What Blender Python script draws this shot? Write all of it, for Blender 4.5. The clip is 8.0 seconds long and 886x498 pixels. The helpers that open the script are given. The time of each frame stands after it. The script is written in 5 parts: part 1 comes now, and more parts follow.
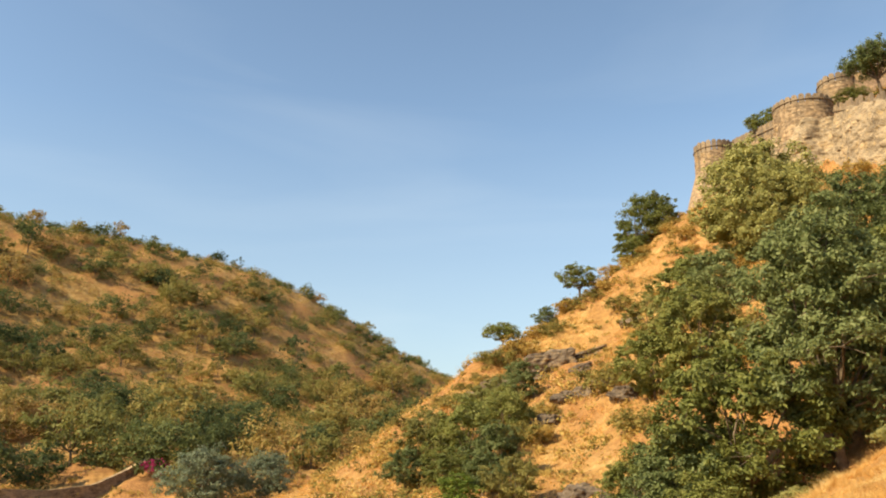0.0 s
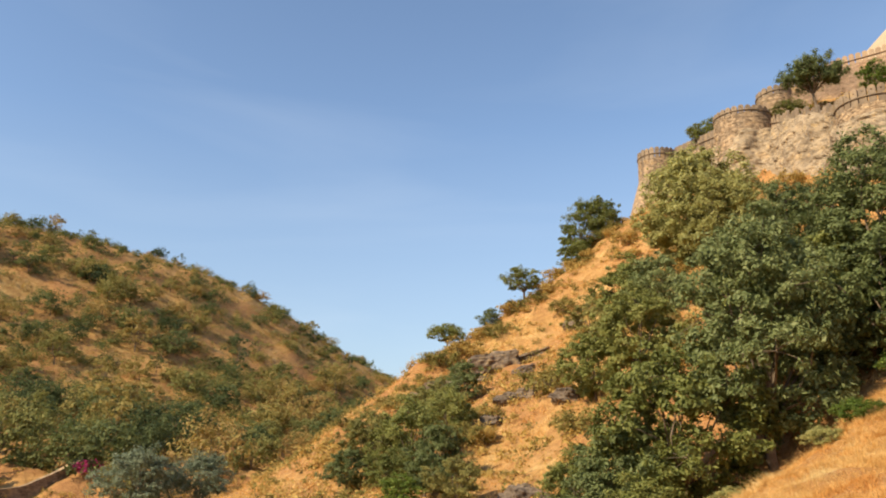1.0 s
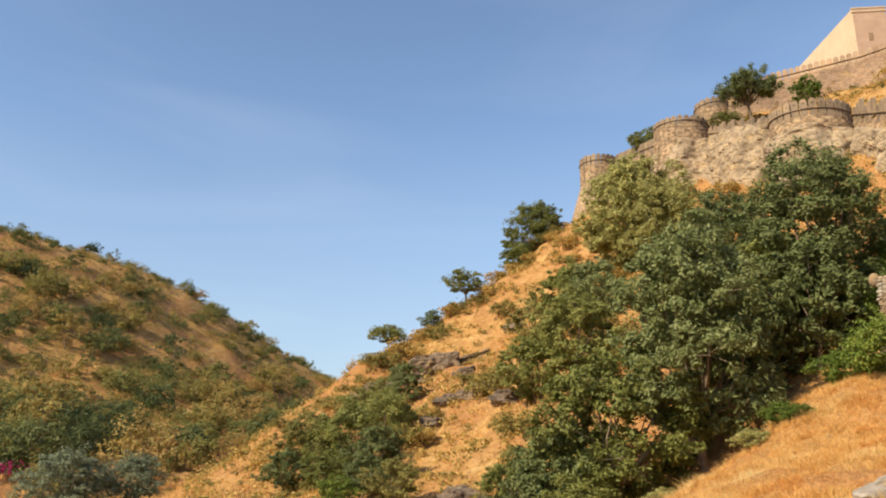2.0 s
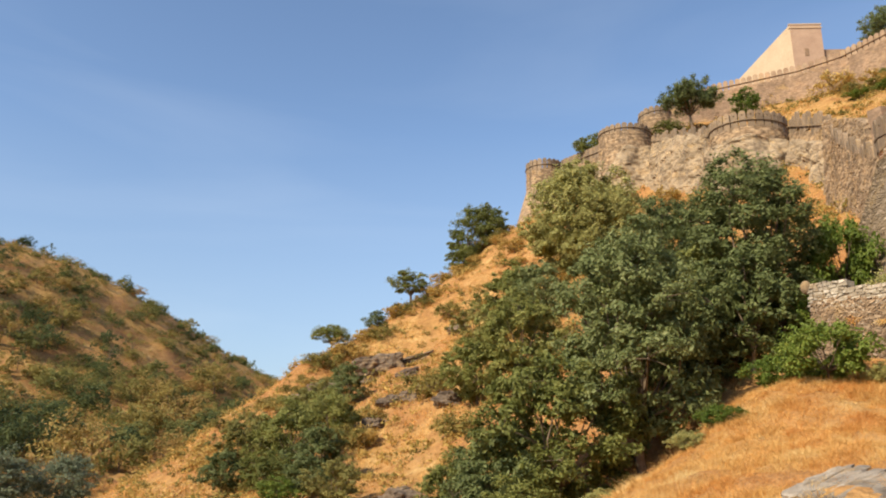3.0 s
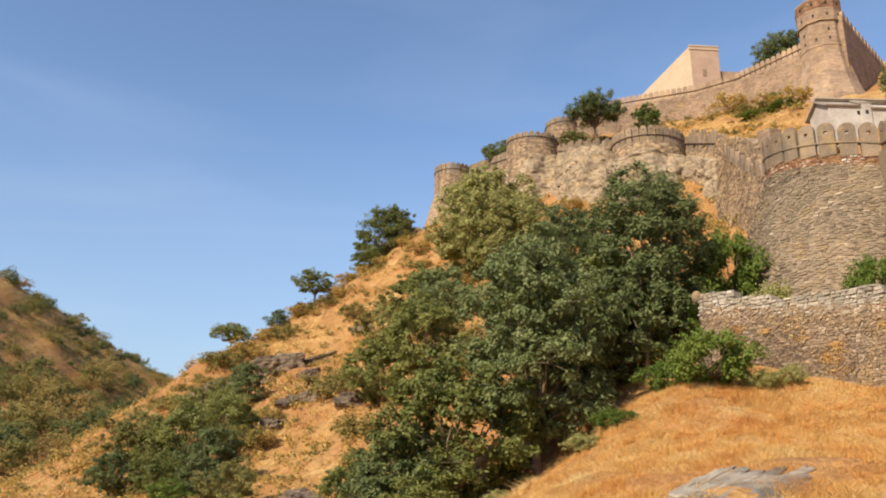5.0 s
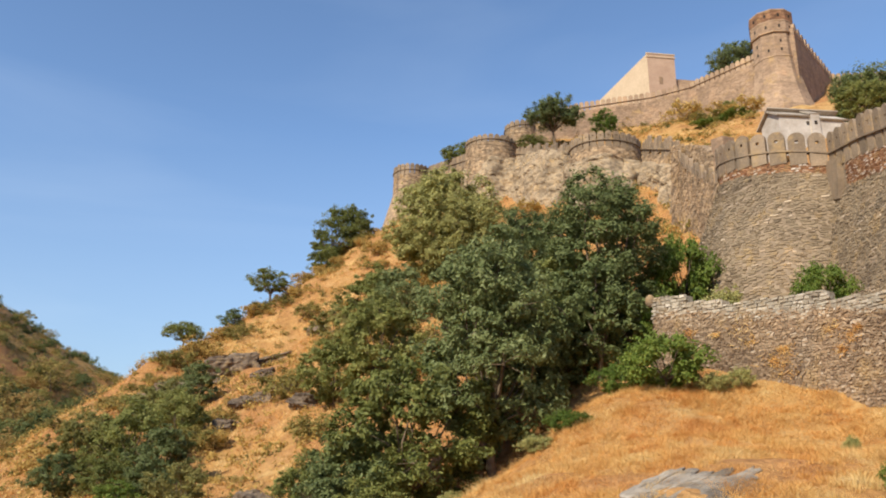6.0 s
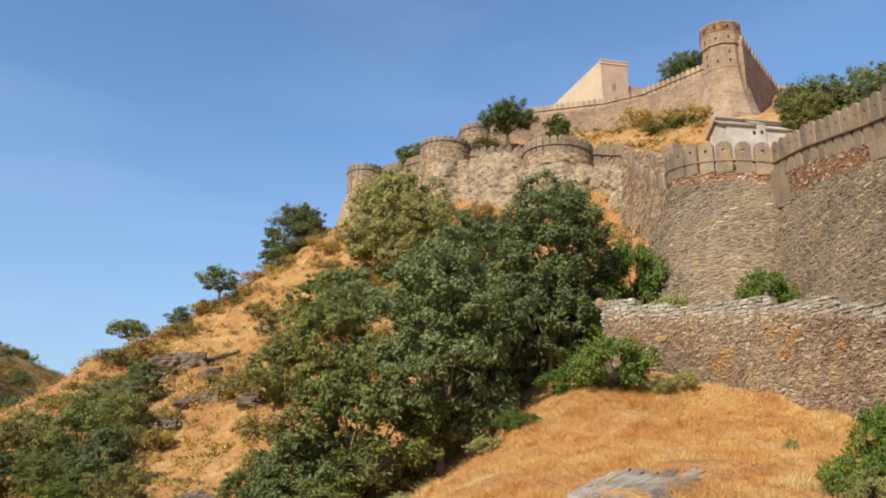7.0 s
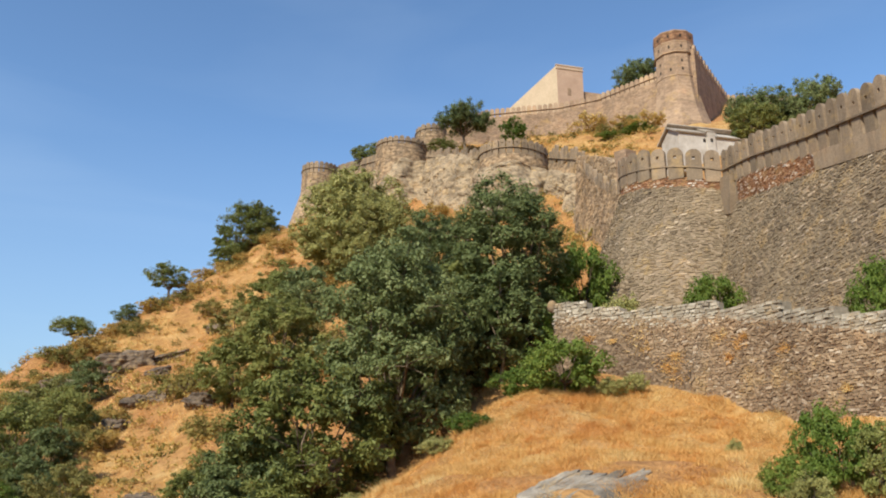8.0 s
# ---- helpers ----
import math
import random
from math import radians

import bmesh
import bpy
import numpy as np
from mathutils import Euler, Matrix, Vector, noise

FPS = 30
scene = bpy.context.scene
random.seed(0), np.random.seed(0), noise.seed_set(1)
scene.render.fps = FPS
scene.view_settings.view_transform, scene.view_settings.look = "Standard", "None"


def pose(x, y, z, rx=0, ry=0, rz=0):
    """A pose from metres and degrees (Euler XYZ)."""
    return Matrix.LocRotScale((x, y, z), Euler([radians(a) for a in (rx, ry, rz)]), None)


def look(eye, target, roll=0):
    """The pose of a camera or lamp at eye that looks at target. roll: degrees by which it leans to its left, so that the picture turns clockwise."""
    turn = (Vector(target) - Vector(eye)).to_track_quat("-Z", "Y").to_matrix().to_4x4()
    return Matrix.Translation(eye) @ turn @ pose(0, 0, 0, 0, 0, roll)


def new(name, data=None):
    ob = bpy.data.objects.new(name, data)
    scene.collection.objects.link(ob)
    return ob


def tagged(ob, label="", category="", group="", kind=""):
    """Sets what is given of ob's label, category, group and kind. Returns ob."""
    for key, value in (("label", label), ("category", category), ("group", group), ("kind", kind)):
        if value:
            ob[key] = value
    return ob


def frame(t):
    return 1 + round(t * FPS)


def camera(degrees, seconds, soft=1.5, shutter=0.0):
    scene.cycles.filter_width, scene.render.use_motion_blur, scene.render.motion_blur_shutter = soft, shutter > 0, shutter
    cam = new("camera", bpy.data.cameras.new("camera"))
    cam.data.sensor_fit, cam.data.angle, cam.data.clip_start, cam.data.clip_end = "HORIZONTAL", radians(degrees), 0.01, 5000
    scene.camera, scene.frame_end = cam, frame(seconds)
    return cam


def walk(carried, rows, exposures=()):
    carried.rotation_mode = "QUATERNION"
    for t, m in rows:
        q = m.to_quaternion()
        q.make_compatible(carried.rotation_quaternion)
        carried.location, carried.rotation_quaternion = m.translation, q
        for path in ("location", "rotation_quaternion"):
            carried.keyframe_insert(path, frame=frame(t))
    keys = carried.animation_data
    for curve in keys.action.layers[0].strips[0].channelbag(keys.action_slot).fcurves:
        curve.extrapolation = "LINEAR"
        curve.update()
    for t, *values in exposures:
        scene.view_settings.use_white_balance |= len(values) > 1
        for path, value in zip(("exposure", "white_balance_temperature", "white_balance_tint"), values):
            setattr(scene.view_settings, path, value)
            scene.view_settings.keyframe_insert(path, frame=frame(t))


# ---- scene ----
cam = camera(58.62, 8.0, soft=1.95)
PAN = [(0, 0.0, 15.19), (0.5, 1.97, 15.21), (1.0, 4.04, 15.25), (1.5, 6.2, 15.3), (3.0, 12.41, 15.43),
       (3.5, 14.34, 15.46), (4.0, 16.14, 15.48), (4.5, 17.85, 15.51), (6.0, 22.63, 15.63), (6.5, 24.39, 15.66),
       (7.0, 26.18, 15.69), (7.5, 27.92, 15.72), (8.0, 29.61, 15.75)]
EYE = 1.6
walk(cam, [(t, pose(0, 0, EYE, 90 + tilt, 0, -turn)) for t, turn, tilt in PAN],
     exposures=[(0, 0.72, 7900, 4), (0.5, 0.63, 7300, 7), (1.5, 0.56, 7150, 9), (3.5, 0.47, 6800, 9), (4.5, 0.45, 6750, 10), (6, 0.40, 6300, 8), (8, 0.35, 6050, 4)])

# ---- daylight ----
SUN_AZ, SUN_EL = radians(-118), radians(38)
world = bpy.data.worlds.new("sky")
scene.world = world
world.use_nodes = True
wn = world.node_tree
sky = wn.nodes.new("ShaderNodeTexSky")
sky.sky_type, sky.sun_disc = "NISHITA", False
sky.sun_elevation, sky.sun_rotation = SUN_EL, SUN_AZ
sky.air_density, sky.dust_density, sky.ozone_density, sky.altitude = 1.0, 0.8, 3.0, 900
wn.nodes["Background"].inputs["Strength"].default_value = 0.15
# thin cirrus veils
way = wn.nodes.new("ShaderNodeTexCoord")
veil_map = wn.nodes.new("ShaderNodeMapping")
veil_map.inputs["Scale"].default_value, veil_map.inputs["Rotation"].default_value = (1.0, 1.0, 6.0), (0.10, 0.06, 0.4)
veil = wn.nodes.new("ShaderNodeTexNoise")
veil.inputs["Scale"].default_value, veil.inputs["Detail"].default_value, veil.inputs["Distortion"].default_value = 1.6, 5.0, 0.6
veil_ramp = wn.nodes.new("ShaderNodeValToRGB")
veil_ramp.color_ramp.elements[0].position, veil_ramp.color_ramp.elements[1].position = 0.5, 0.85
veil_ramp.color_ramp.elements[1].color = (0.07, 0.07, 0.07, 1)
veil_mix = wn.nodes.new("ShaderNodeMix")
veil_mix.data_type = "RGBA"
veil_mix.inputs[7].default_value = (5.6, 6.0, 6.4, 1)
wn.links.new(way.outputs["Generated"], veil_map.inputs["Vector"])
wn.links.new(veil_map.outputs[0], veil.inputs["Vector"])
wn.links.new(veil.outputs["Fac"], veil_ramp.inputs[0])
wn.links.new(veil_ramp.outputs[0], veil_mix.inputs[0])
# dust haze low over the horizon
up_part = wn.nodes.new("ShaderNodeSeparateXYZ")
wn.links.new(way.outputs["Generated"], up_part.inputs[0])
haze_ramp = wn.nodes.new("ShaderNodeValToRGB")
haze_ramp.color_ramp.elements[0].position, haze_ramp.color_ramp.elements[1].position = 0.0, 0.40
haze_ramp.color_ramp.elements[0].color, haze_ramp.color_ramp.elements[1].color = (0.75, 0.75, 0.75, 1), (0, 0, 0, 1)
wn.links.new(up_part.outputs[2], haze_ramp.inputs[0])
haze_mix = wn.nodes.new("ShaderNodeMix")
haze_mix.data_type = "RGBA"
haze_mix.inputs[7].default_value = (1.85, 2.32, 2.95, 1)
wn.links.new(haze_ramp.outputs[0], haze_mix.inputs[0])
wn.links.new(sky.outputs[0], haze_mix.inputs[6])
wn.links.new(haze_mix.outputs[2], veil_mix.inputs[6])
wn.links.new(veil_mix.outputs[2], wn.nodes["Background"].inputs["Color"])
sun_data = bpy.data.lights.new("sun", "SUN")
sun_data.energy, sun_data.angle, sun_data.color = 4.7, radians(0.6), (1.0, 0.88, 0.70)
sun = new("sun", sun_data)
sun_dir = Vector((math.sin(SUN_AZ) * math.cos(SUN_EL), math.cos(SUN_AZ) * math.cos(SUN_EL), math.sin(SUN_EL)))
sun.matrix_world = look(sun_dir * 200, (0, 0, 0))

# ---- materials ----


def ramp_of(nt, fac, stops):
    r = nt.nodes.new("ShaderNodeValToRGB")
    while len(r.color_ramp.elements) < len(stops):
        r.color_ramp.elements.new(0.5)
    for e, (p, c) in zip(r.color_ramp.elements, stops):
        e.position, e.color = p, (*c, 1)
    nt.links.new(fac, r.inputs[0])
    return r.outputs[0]


def noise_of(nt, scale, detail=4, rough=0.6, coord=None, distort=0.0):
    n = nt.nodes.new("ShaderNodeTexNoise")
    n.inputs["Scale"].default_value, n.inputs["Detail"].default_value = scale, detail
    n.inputs["Roughness"].default_value, n.inputs["Distortion"].default_value = rough, distort
    nt.links.new(coord, n.inputs["Vector"])
    return n.outputs["Fac"]


def mixed(nt, fac, a, b, how="MIX"):
    m = nt.nodes.new("ShaderNodeMix")
    m.data_type, m.blend_type = "RGBA", how
    for sock, v in ((m.inputs[0], fac), (m.inputs[6], a), (m.inputs[7], b)):
        if isinstance(v, (int, float)):
            sock.default_value = v
        elif isinstance(v, tuple):
            sock.default_value = (*v, 1)
        else:
            nt.links.new(v, sock)
    return m.outputs[2]


def maths(nt, op, a, b=0.0, c=0.0):
    m = nt.nodes.new("ShaderNodeMath")
    m.operation = op
    for sock, v in zip(m.inputs, (a, b, c)):
        if isinstance(v, (int, float)):
            sock.default_value = v
        else:
            nt.links.new(v, sock)
    return m.outputs[0]


def material(name, rough=0.9):
    m = bpy.data.materials.new(name)
    m.use_nodes = True
    nt = m.node_tree
    b = nt.nodes["Principled BSDF"]
    b.inputs["Roughness"].default_value = rough
    b.inputs["Specular IOR Level"].default_value = 0.25
    geo = nt.nodes.new("ShaderNodeNewGeometry")
    return m, nt, b, geo


def bump_to(nt, b, height, strength, distance):
    n = nt.nodes.new("ShaderNodeBump")
    n.inputs["Strength"].default_value, n.inputs["Distance"].default_value = strength, distance
    nt.links.new(height, n.inputs["Height"])
    nt.links.new(n.outputs[0], b.inputs["Normal"])


def stretched(nt, coord, sx, sy, sz):
    m = nt.nodes.new("ShaderNodeMapping")
    m.inputs["Scale"].default_value = (sx, sy, sz)
    nt.links.new(coord, m.inputs["Vector"])
    return m.outputs[0]


def ground_material():
    m, nt, b, geo = material("dry_grass_soil", 0.95)
    p = geo.outputs["Position"]
    big, mid, fine = noise_of(nt, 0.07, 5, 0.6, p), noise_of(nt, 0.6, 5, 0.65, p), noise_of(nt, 6.0, 4, 0.7, p)
    grass = ramp_of(nt, mid, [(0.3, (0.30, 0.15, 0.052)), (0.5, (0.45, 0.255, 0.085)), (0.7, (0.57, 0.37, 0.15))])
    soil = ramp_of(nt, fine, [(0.3, (0.28, 0.125, 0.046)), (0.7, (0.51, 0.262, 0.097))])
    patch = ramp_of(nt, big, [(0.42, (0, 0, 0)), (0.6, (1, 1, 1))])
    c = mixed(nt, patch, grass, soil)
    streak = noise_of(nt, 1.0, 4, 0.7, stretched(nt, p, 2.5, 2.5, 0.8))
    c = mixed(nt, 0.55, c, ramp_of(nt, streak, [(0.3, (0.55, 0.5, 0.45)), (0.55, (1, 1, 1)), (0.7, (1.2, 1.22, 1.25))]), "MULTIPLY")
    # bare rock where the slope is steep
    n = nt.nodes.new("ShaderNodeSeparateXYZ")
    nt.links.new(geo.outputs["Normal"], n.inputs[0])
    steep = maths(nt, "ADD", n.outputs[2], maths(nt, "MULTIPLY", mid, 0.35))
    rockmask = ramp_of(nt, steep, [(0.70, (1, 1, 1)), (0.80, (0, 0, 0))])
    rock = ramp_of(nt, fine, [(0.3, (0.15, 0.12, 0.09)), (0.7, (0.36, 0.29, 0.21))])
    c = mixed(nt, rockmask, c, rock)
    nt.links.new(c, b.inputs["Base Color"])
    bump_to(nt, b, maths(nt, "ADD", fine, maths(nt, "MULTIPLY", mid, 2.0)), 0.7, 0.25)
    return m


def stone_material(name, stops, lime=0.3, scale=1.0, course=0.0, bold=1.0):
    """Rubble stone: a colour for each stone, stains, and lime streaks."""
    m, nt, b, geo = material(name, 0.92)
    p = geo.outputs["Position"]
    info = nt.nodes.new("ShaderNodeObjectInfo")
    own = maths(nt, "FRACT", maths(nt, "ADD", geo.outputs["Random Per Island"], info.outputs["Random"]))
    c = ramp_of(nt, own, stops)
    stain = noise_of(nt, 0.35 * scale, 5, 0.65, p)
    grain = noise_of(nt, 9.0 * scale, 5, 0.7, p)
    c = mixed(nt, 0.75, c, ramp_of(nt, stain, [(0.3, (0.5, 0.45, 0.42)), (0.55, (1, 0.97, 0.93)), (0.75, (1.25, 1.05, 0.85))]), "MULTIPLY")
    c = mixed(nt, 0.6, c, ramp_of(nt, grain, [(0.3, (0.55, 0.53, 0.5)), (0.7, (1.2, 1.2, 1.2))]), "MULTIPLY")
    ochre = noise_of(nt, 0.8 * scale, 5, 0.7, p)
    c = mixed(nt, maths(nt, "MULTIPLY", ramp_of(nt, ochre, [(0.54, (0, 0, 0)), (0.66, (1, 1, 1))]), 0.5), c, (0.42, 0.28, 0.12))
    if course:
        cells = nt.nodes.new("ShaderNodeTexVoronoi")
        cells.inputs["Scale"].default_value = 1.0
        nt.links.new(stretched(nt, p, 1.7, 1.7, 3.4), cells.inputs["Vector"])
        c = mixed(nt, 0.7 * bold, c, ramp_of(nt, maths(nt, "FRACT", maths(nt, "MULTIPLY", cells.outputs["Color"], 3.7)), [(0.0, (0.62, 0.58, 0.55)), (0.6, (1.05, 1.03, 1.0)), (1.0, (1.3, 1.25, 1.15))]), "MULTIPLY")
        # courses of small stones that are too far off to tell apart
        bands = noise_of(nt, 1.0, 3, 0.6, stretched(nt, p, 1.2, 1.2, course))
        c = mixed(nt, 0.8 * bold, c, ramp_of(nt, bands, [(0.36, (0.45, 0.42, 0.4)), (0.5, (1, 1, 1)), (0.68, (1.2, 1.15, 1.05))]), "MULTIPLY")
    rains = noise_of(nt, 1.0, 4, 0.6, stretched(nt, p, 0.9, 0.9, 0.12))
    c = mixed(nt, maths(nt, "MULTIPLY", ramp_of(nt, rains, [(0.52, (0, 0, 0)), (0.7, (1, 1, 1))]), lime), c, (0.10, 0.085, 0.07))
    nt.links.new(c, b.inputs["Base Color"])
    bump_to(nt, b, maths(nt, "ADD", grain, stain), 0.6, 0.06)
    return m


def leaf_material(name, stops, shine=0.55, own=(0.32, 0.3, 0.38), size=0.9, through_light=0.4):
    """Foliage. own: how far the colour differs by leaf, by plant and by tuft; size: tufts per metre."""
    m, nt, b, geo = material(name, shine)
    info = nt.nodes.new("ShaderNodeObjectInfo")
    tuft = maths(nt, "MULTIPLY_ADD", noise_of(nt, size, 2, 0.5, geo.outputs["Position"]), 2.4, -0.7)
    k = maths(nt, "MULTIPLY", geo.outputs["Random Per Island"], own[0])
    k = maths(nt, "MULTIPLY_ADD", info.outputs["Random"], own[1], k)
    k = maths(nt, "MULTIPLY_ADD", tuft, own[2], k)
    c = ramp_of(nt, k, stops)
    nt.links.new(c, b.inputs["Base Color"])
    t = nt.nodes.new("ShaderNodeBsdfTranslucent")
    nt.links.new(c, t.inputs["Color"])
    mix = nt.nodes.new("ShaderNodeMixShader")
    mix.inputs[0].default_value = through_light
    nt.links.new(b.outputs[0], mix.inputs[1])
    nt.links.new(t.outputs[0], mix.inputs[2])
    nt.links.new(mix.outputs[0], nt.nodes["Material Output"].inputs[0])
    return m


def plain_material(name, dark, light, scale=3.0, rough=0.9, bump=0.3):
    m, nt, b, geo = material(name, rough)
    p = geo.outputs["Position"]
    a, f = noise_of(nt, scale, 5, 0.65, p), noise_of(nt, scale * 9, 4, 0.7, p)
    c = ramp_of(nt, a, [(0.3, dark), (0.7, light)])
    c = mixed(nt, 0.5, c, ramp_of(nt, f, [(0.3, (0.7, 0.7, 0.7)), (0.7, (1.1, 1.1, 1.1))]), "MULTIPLY")
    nt.links.new(c, b.inputs["Base Color"])
    bump_to(nt, b, maths(nt, "ADD", a, f), bump, 0.05)
    return m


def straw_material():
    """Dry grass, from blond to rust in patches."""
    m = leaf_material("straw", [(0.1, (0.50, 0.30, 0.11)), (0.5, (0.71, 0.495, 0.215)), (0.9, (0.83, 0.67, 0.38))], 0.85, (0.45, 0.0, 0.55), 1.6, 0.3)
    nt = m.node_tree
    b = nt.nodes["Principled BSDF"]
    plain = b.inputs["Base Color"].links[0].from_socket
    geo = nt.nodes.new("ShaderNodeNewGeometry")
    rust = ramp_of(nt, noise_of(nt, 0.55, 6, 0.72, geo.outputs["Position"]), [(0.36, (1, 1.02, 0.95)), (0.5, (1.0, 0.84, 0.6)), (0.62, (0.93, 0.63, 0.36)), (0.7, (0.72, 0.44, 0.27))])
    c = mixed(nt, 0.9, plain, rust, "MULTIPLY")
    nt.links.new(c, b.inputs["Base Color"])
    for n in nt.nodes:
        if n.type == "BSDF_TRANSLUCENT":
            nt.links.new(c, n.inputs["Color"])
    return m


GROUND = ground_material()
STONE = stone_material("rubble_stone", [(0.0, (0.17, 0.115, 0.075)), (0.3, (0.27, 0.19, 0.12)), (0.75, (0.35, 0.255, 0.165)), (0.93, (0.42, 0.315, 0.21)), (1.0, (0.52, 0.43, 0.33))])
SLATE = stone_material("slate_courses", [(0.0, (0.18, 0.137, 0.092)), (0.3, (0.252, 0.197, 0.131)), (0.9, (0.32, 0.253, 0.17)), (0.97, (0.40, 0.31, 0.22)), (1.0, (0.58, 0.48, 0.37))])
MORTAR = plain_material("earth_mortar", (0.19, 0.142, 0.095), (0.31, 0.235, 0.16), 2.0)
# near-black colour painted in for the shade inside loopholes and windows
HOLLOW_SHADE = plain_material("hollow_shade", (0.02, 0.016, 0.012), (0.04, 0.03, 0.025), 2.0)
FARSTONE = stone_material("far_rubble", [(0.0, (0.28, 0.205, 0.135)), (0.5, (0.39, 0.295, 0.20)), (1.0, (0.49, 0.38, 0.26))], 0.45, 0.6, 3.0)
SANDSTONE = stone_material("pale_sandstone", [(0.0, (0.30, 0.21, 0.145)), (0.3, (0.36, 0.258, 0.178)), (1.0, (0.42, 0.305, 0.215))], 0.2, 0.8, 3.0, 0.45)
PINKSTONE = plain_material("pink_plaster", (0.38, 0.255, 0.18), (0.47, 0.33, 0.235), 0.5, 0.85, 0.1)
PARAPET = stone_material("weathered_parapet", [(0.0, (0.215, 0.165, 0.115)), (1.0, (0.345, 0.265, 0.185))], 0.55, 1.0)
PALE_PARAPET = stone_material("pale_parapet", [(0.0, (0.35, 0.245, 0.165)), (1.0, (0.46, 0.34, 0.235))], 0.25, 1.0)
COPING = stone_material("grey_coping", [(0.0, (0.30, 0.265, 0.21)), (0.6, (0.41, 0.37, 0.30)), (1.0, (0.55, 0.50, 0.42))], 0.15, 1.0)
BRICKRED = stone_material("red_brick_core", [(0.0, (0.25, 0.12, 0.065)), (0.5, (0.37, 0.195, 0.105)), (0.86, (0.46, 0.275, 0.155)), (0.93, (0.68, 0.58, 0.48)), (1.0, (0.75, 0.68, 0.6))], 0.2, 1.5)
FRIEZE = stone_material("weathered_brick", [(0.0, (0.22, 0.12, 0.075)), (0.4, (0.32, 0.19, 0.115)), (1.0, (0.42, 0.28, 0.18))], 0.2, 1.5, 3.0)
PLASTER = plain_material("smooth_plaster", (0.49, 0.375, 0.25), (0.57, 0.445, 0.305), 0.3, 0.85, 0.1)
WHITEWASH = plain_material("old_whitewash", (0.36, 0.305, 0.25), (0.56, 0.51, 0.45), 0.6, 0.85, 0.1)
ROOFSTONE = plain_material("roof_slabs", (0.26, 0.215, 0.17), (0.42, 0.36, 0.29), 1.5)
ROCK = stone_material("hill_rock", [(0.0, (0.155, 0.122, 0.095)), (1.0, (0.24, 0.19, 0.145))], 0.3, 1.2, 3.5)
CLIFFROCK = stone_material("cliff_rock", [(0.0, (0.33, 0.265, 0.185)), (1.0, (0.40, 0.325, 0.228))], 0.45, 1.2, 3.0, 0.8)
GREYROCK = stone_material("grey_slab_rock", [(0.0, (0.25, 0.225, 0.19)), (0.5, (0.33, 0.298, 0.255)), (1.0, (0.43, 0.39, 0.34))], 0.35, 3.0, 9.0, 0.6)
BARK = plain_material("bark", (0.09, 0.065, 0.045), (0.24, 0.18, 0.12), 4.0)
DARK_LEAF = leaf_material("dark_leaf", [(0.1, (0.075, 0.10, 0.036)), (0.5, (0.166, 0.198, 0.069)), (0.9, (0.29, 0.32, 0.135))])
MID_LEAF = leaf_material("mid_leaf", [(0.1, (0.105, 0.125, 0.032)), (0.5, (0.225, 0.24, 0.064)), (0.9, (0.37, 0.36, 0.115))])
OLIVE_LEAF = leaf_material("olive_leaf", [(0.1, (0.24, 0.24, 0.075)), (0.5, (0.43, 0.405, 0.145)), (0.9, (0.60, 0.55, 0.23))])
DULL_LEAF = leaf_material("dull_leaf", [(0.1, (0.115, 0.12, 0.035)), (0.5, (0.235, 0.22, 0.065)), (0.9, (0.38, 0.33, 0.11))])
GREEN_LEAF = leaf_material("fresh_leaf", [(0.1, (0.06, 0.105, 0.016)), (0.5, (0.135, 0.195, 0.03)), (0.85, (0.25, 0.30, 0.06)), (1.0, (0.42, 0.40, 0.06))], size=2.0)
GREY_LEAF = leaf_material("grey_leaf", [(0.1, (0.108, 0.135, 0.081)), (0.5, (0.203, 0.243, 0.149)), (0.9, (0.324, 0.351, 0.230))])
HILL_LEAF = leaf_material("hill_leaf", [(0.1, (0.062, 0.088, 0.036)), (0.35, (0.135, 0.16, 0.055)), (0.55, (0.25, 0.235, 0.07)), (0.75, (0.36, 0.28, 0.085)), (0.95, (0.43, 0.25, 0.10))], 0.7, (0.12, 0.73, 0.15), 0.4)
SCRUB_LEAF = leaf_material("scrub_leaf", [(0.1, (0.32, 0.215, 0.06)), (0.5, (0.51, 0.35, 0.105)), (0.9, (0.66, 0.48, 0.17))], 0.8, (0.3, 0.2, 0.5), 0.25)
SCRUB_WOOD = leaf_material("wood_leaf", [(0.12, (0.062, 0.09, 0.036)), (0.45, (0.145, 0.172, 0.054)), (0.66, (0.26, 0.235, 0.066)), (0.9, (0.46, 0.28, 0.095))], 0.8, (0.2, 0.0, 0.8), 0.19)
OLIVE_SCRUB = leaf_material("olive_scrub", [(0.1, (0.12, 0.12, 0.036)), (0.5, (0.25, 0.215, 0.06)), (0.9, (0.40, 0.31, 0.10))], 0.8, (0.3, 0.2, 0.5), 0.25)
PINK_LEAF = leaf_material("pink_flower", [(0.0, (0.35, 0.03, 0.11)), (1.0, (0.6, 0.08, 0.25))])
STRAW = straw_material()

# ---- mesh helpers ----


def mesh_from(name, verts, faces, mat, smooth=False):
    me = bpy.data.meshes.new(name)
    if isinstance(faces, np.ndarray):
        faces = faces.tolist()
    if isinstance(verts, np.ndarray):
        verts = verts.tolist()
    me.from_pydata(verts, [], faces)
    me.materials.append(mat)
    if smooth:
        me.polygons.foreach_set("use_smooth", [True] * len(me.polygons))
    me.update()
    return me


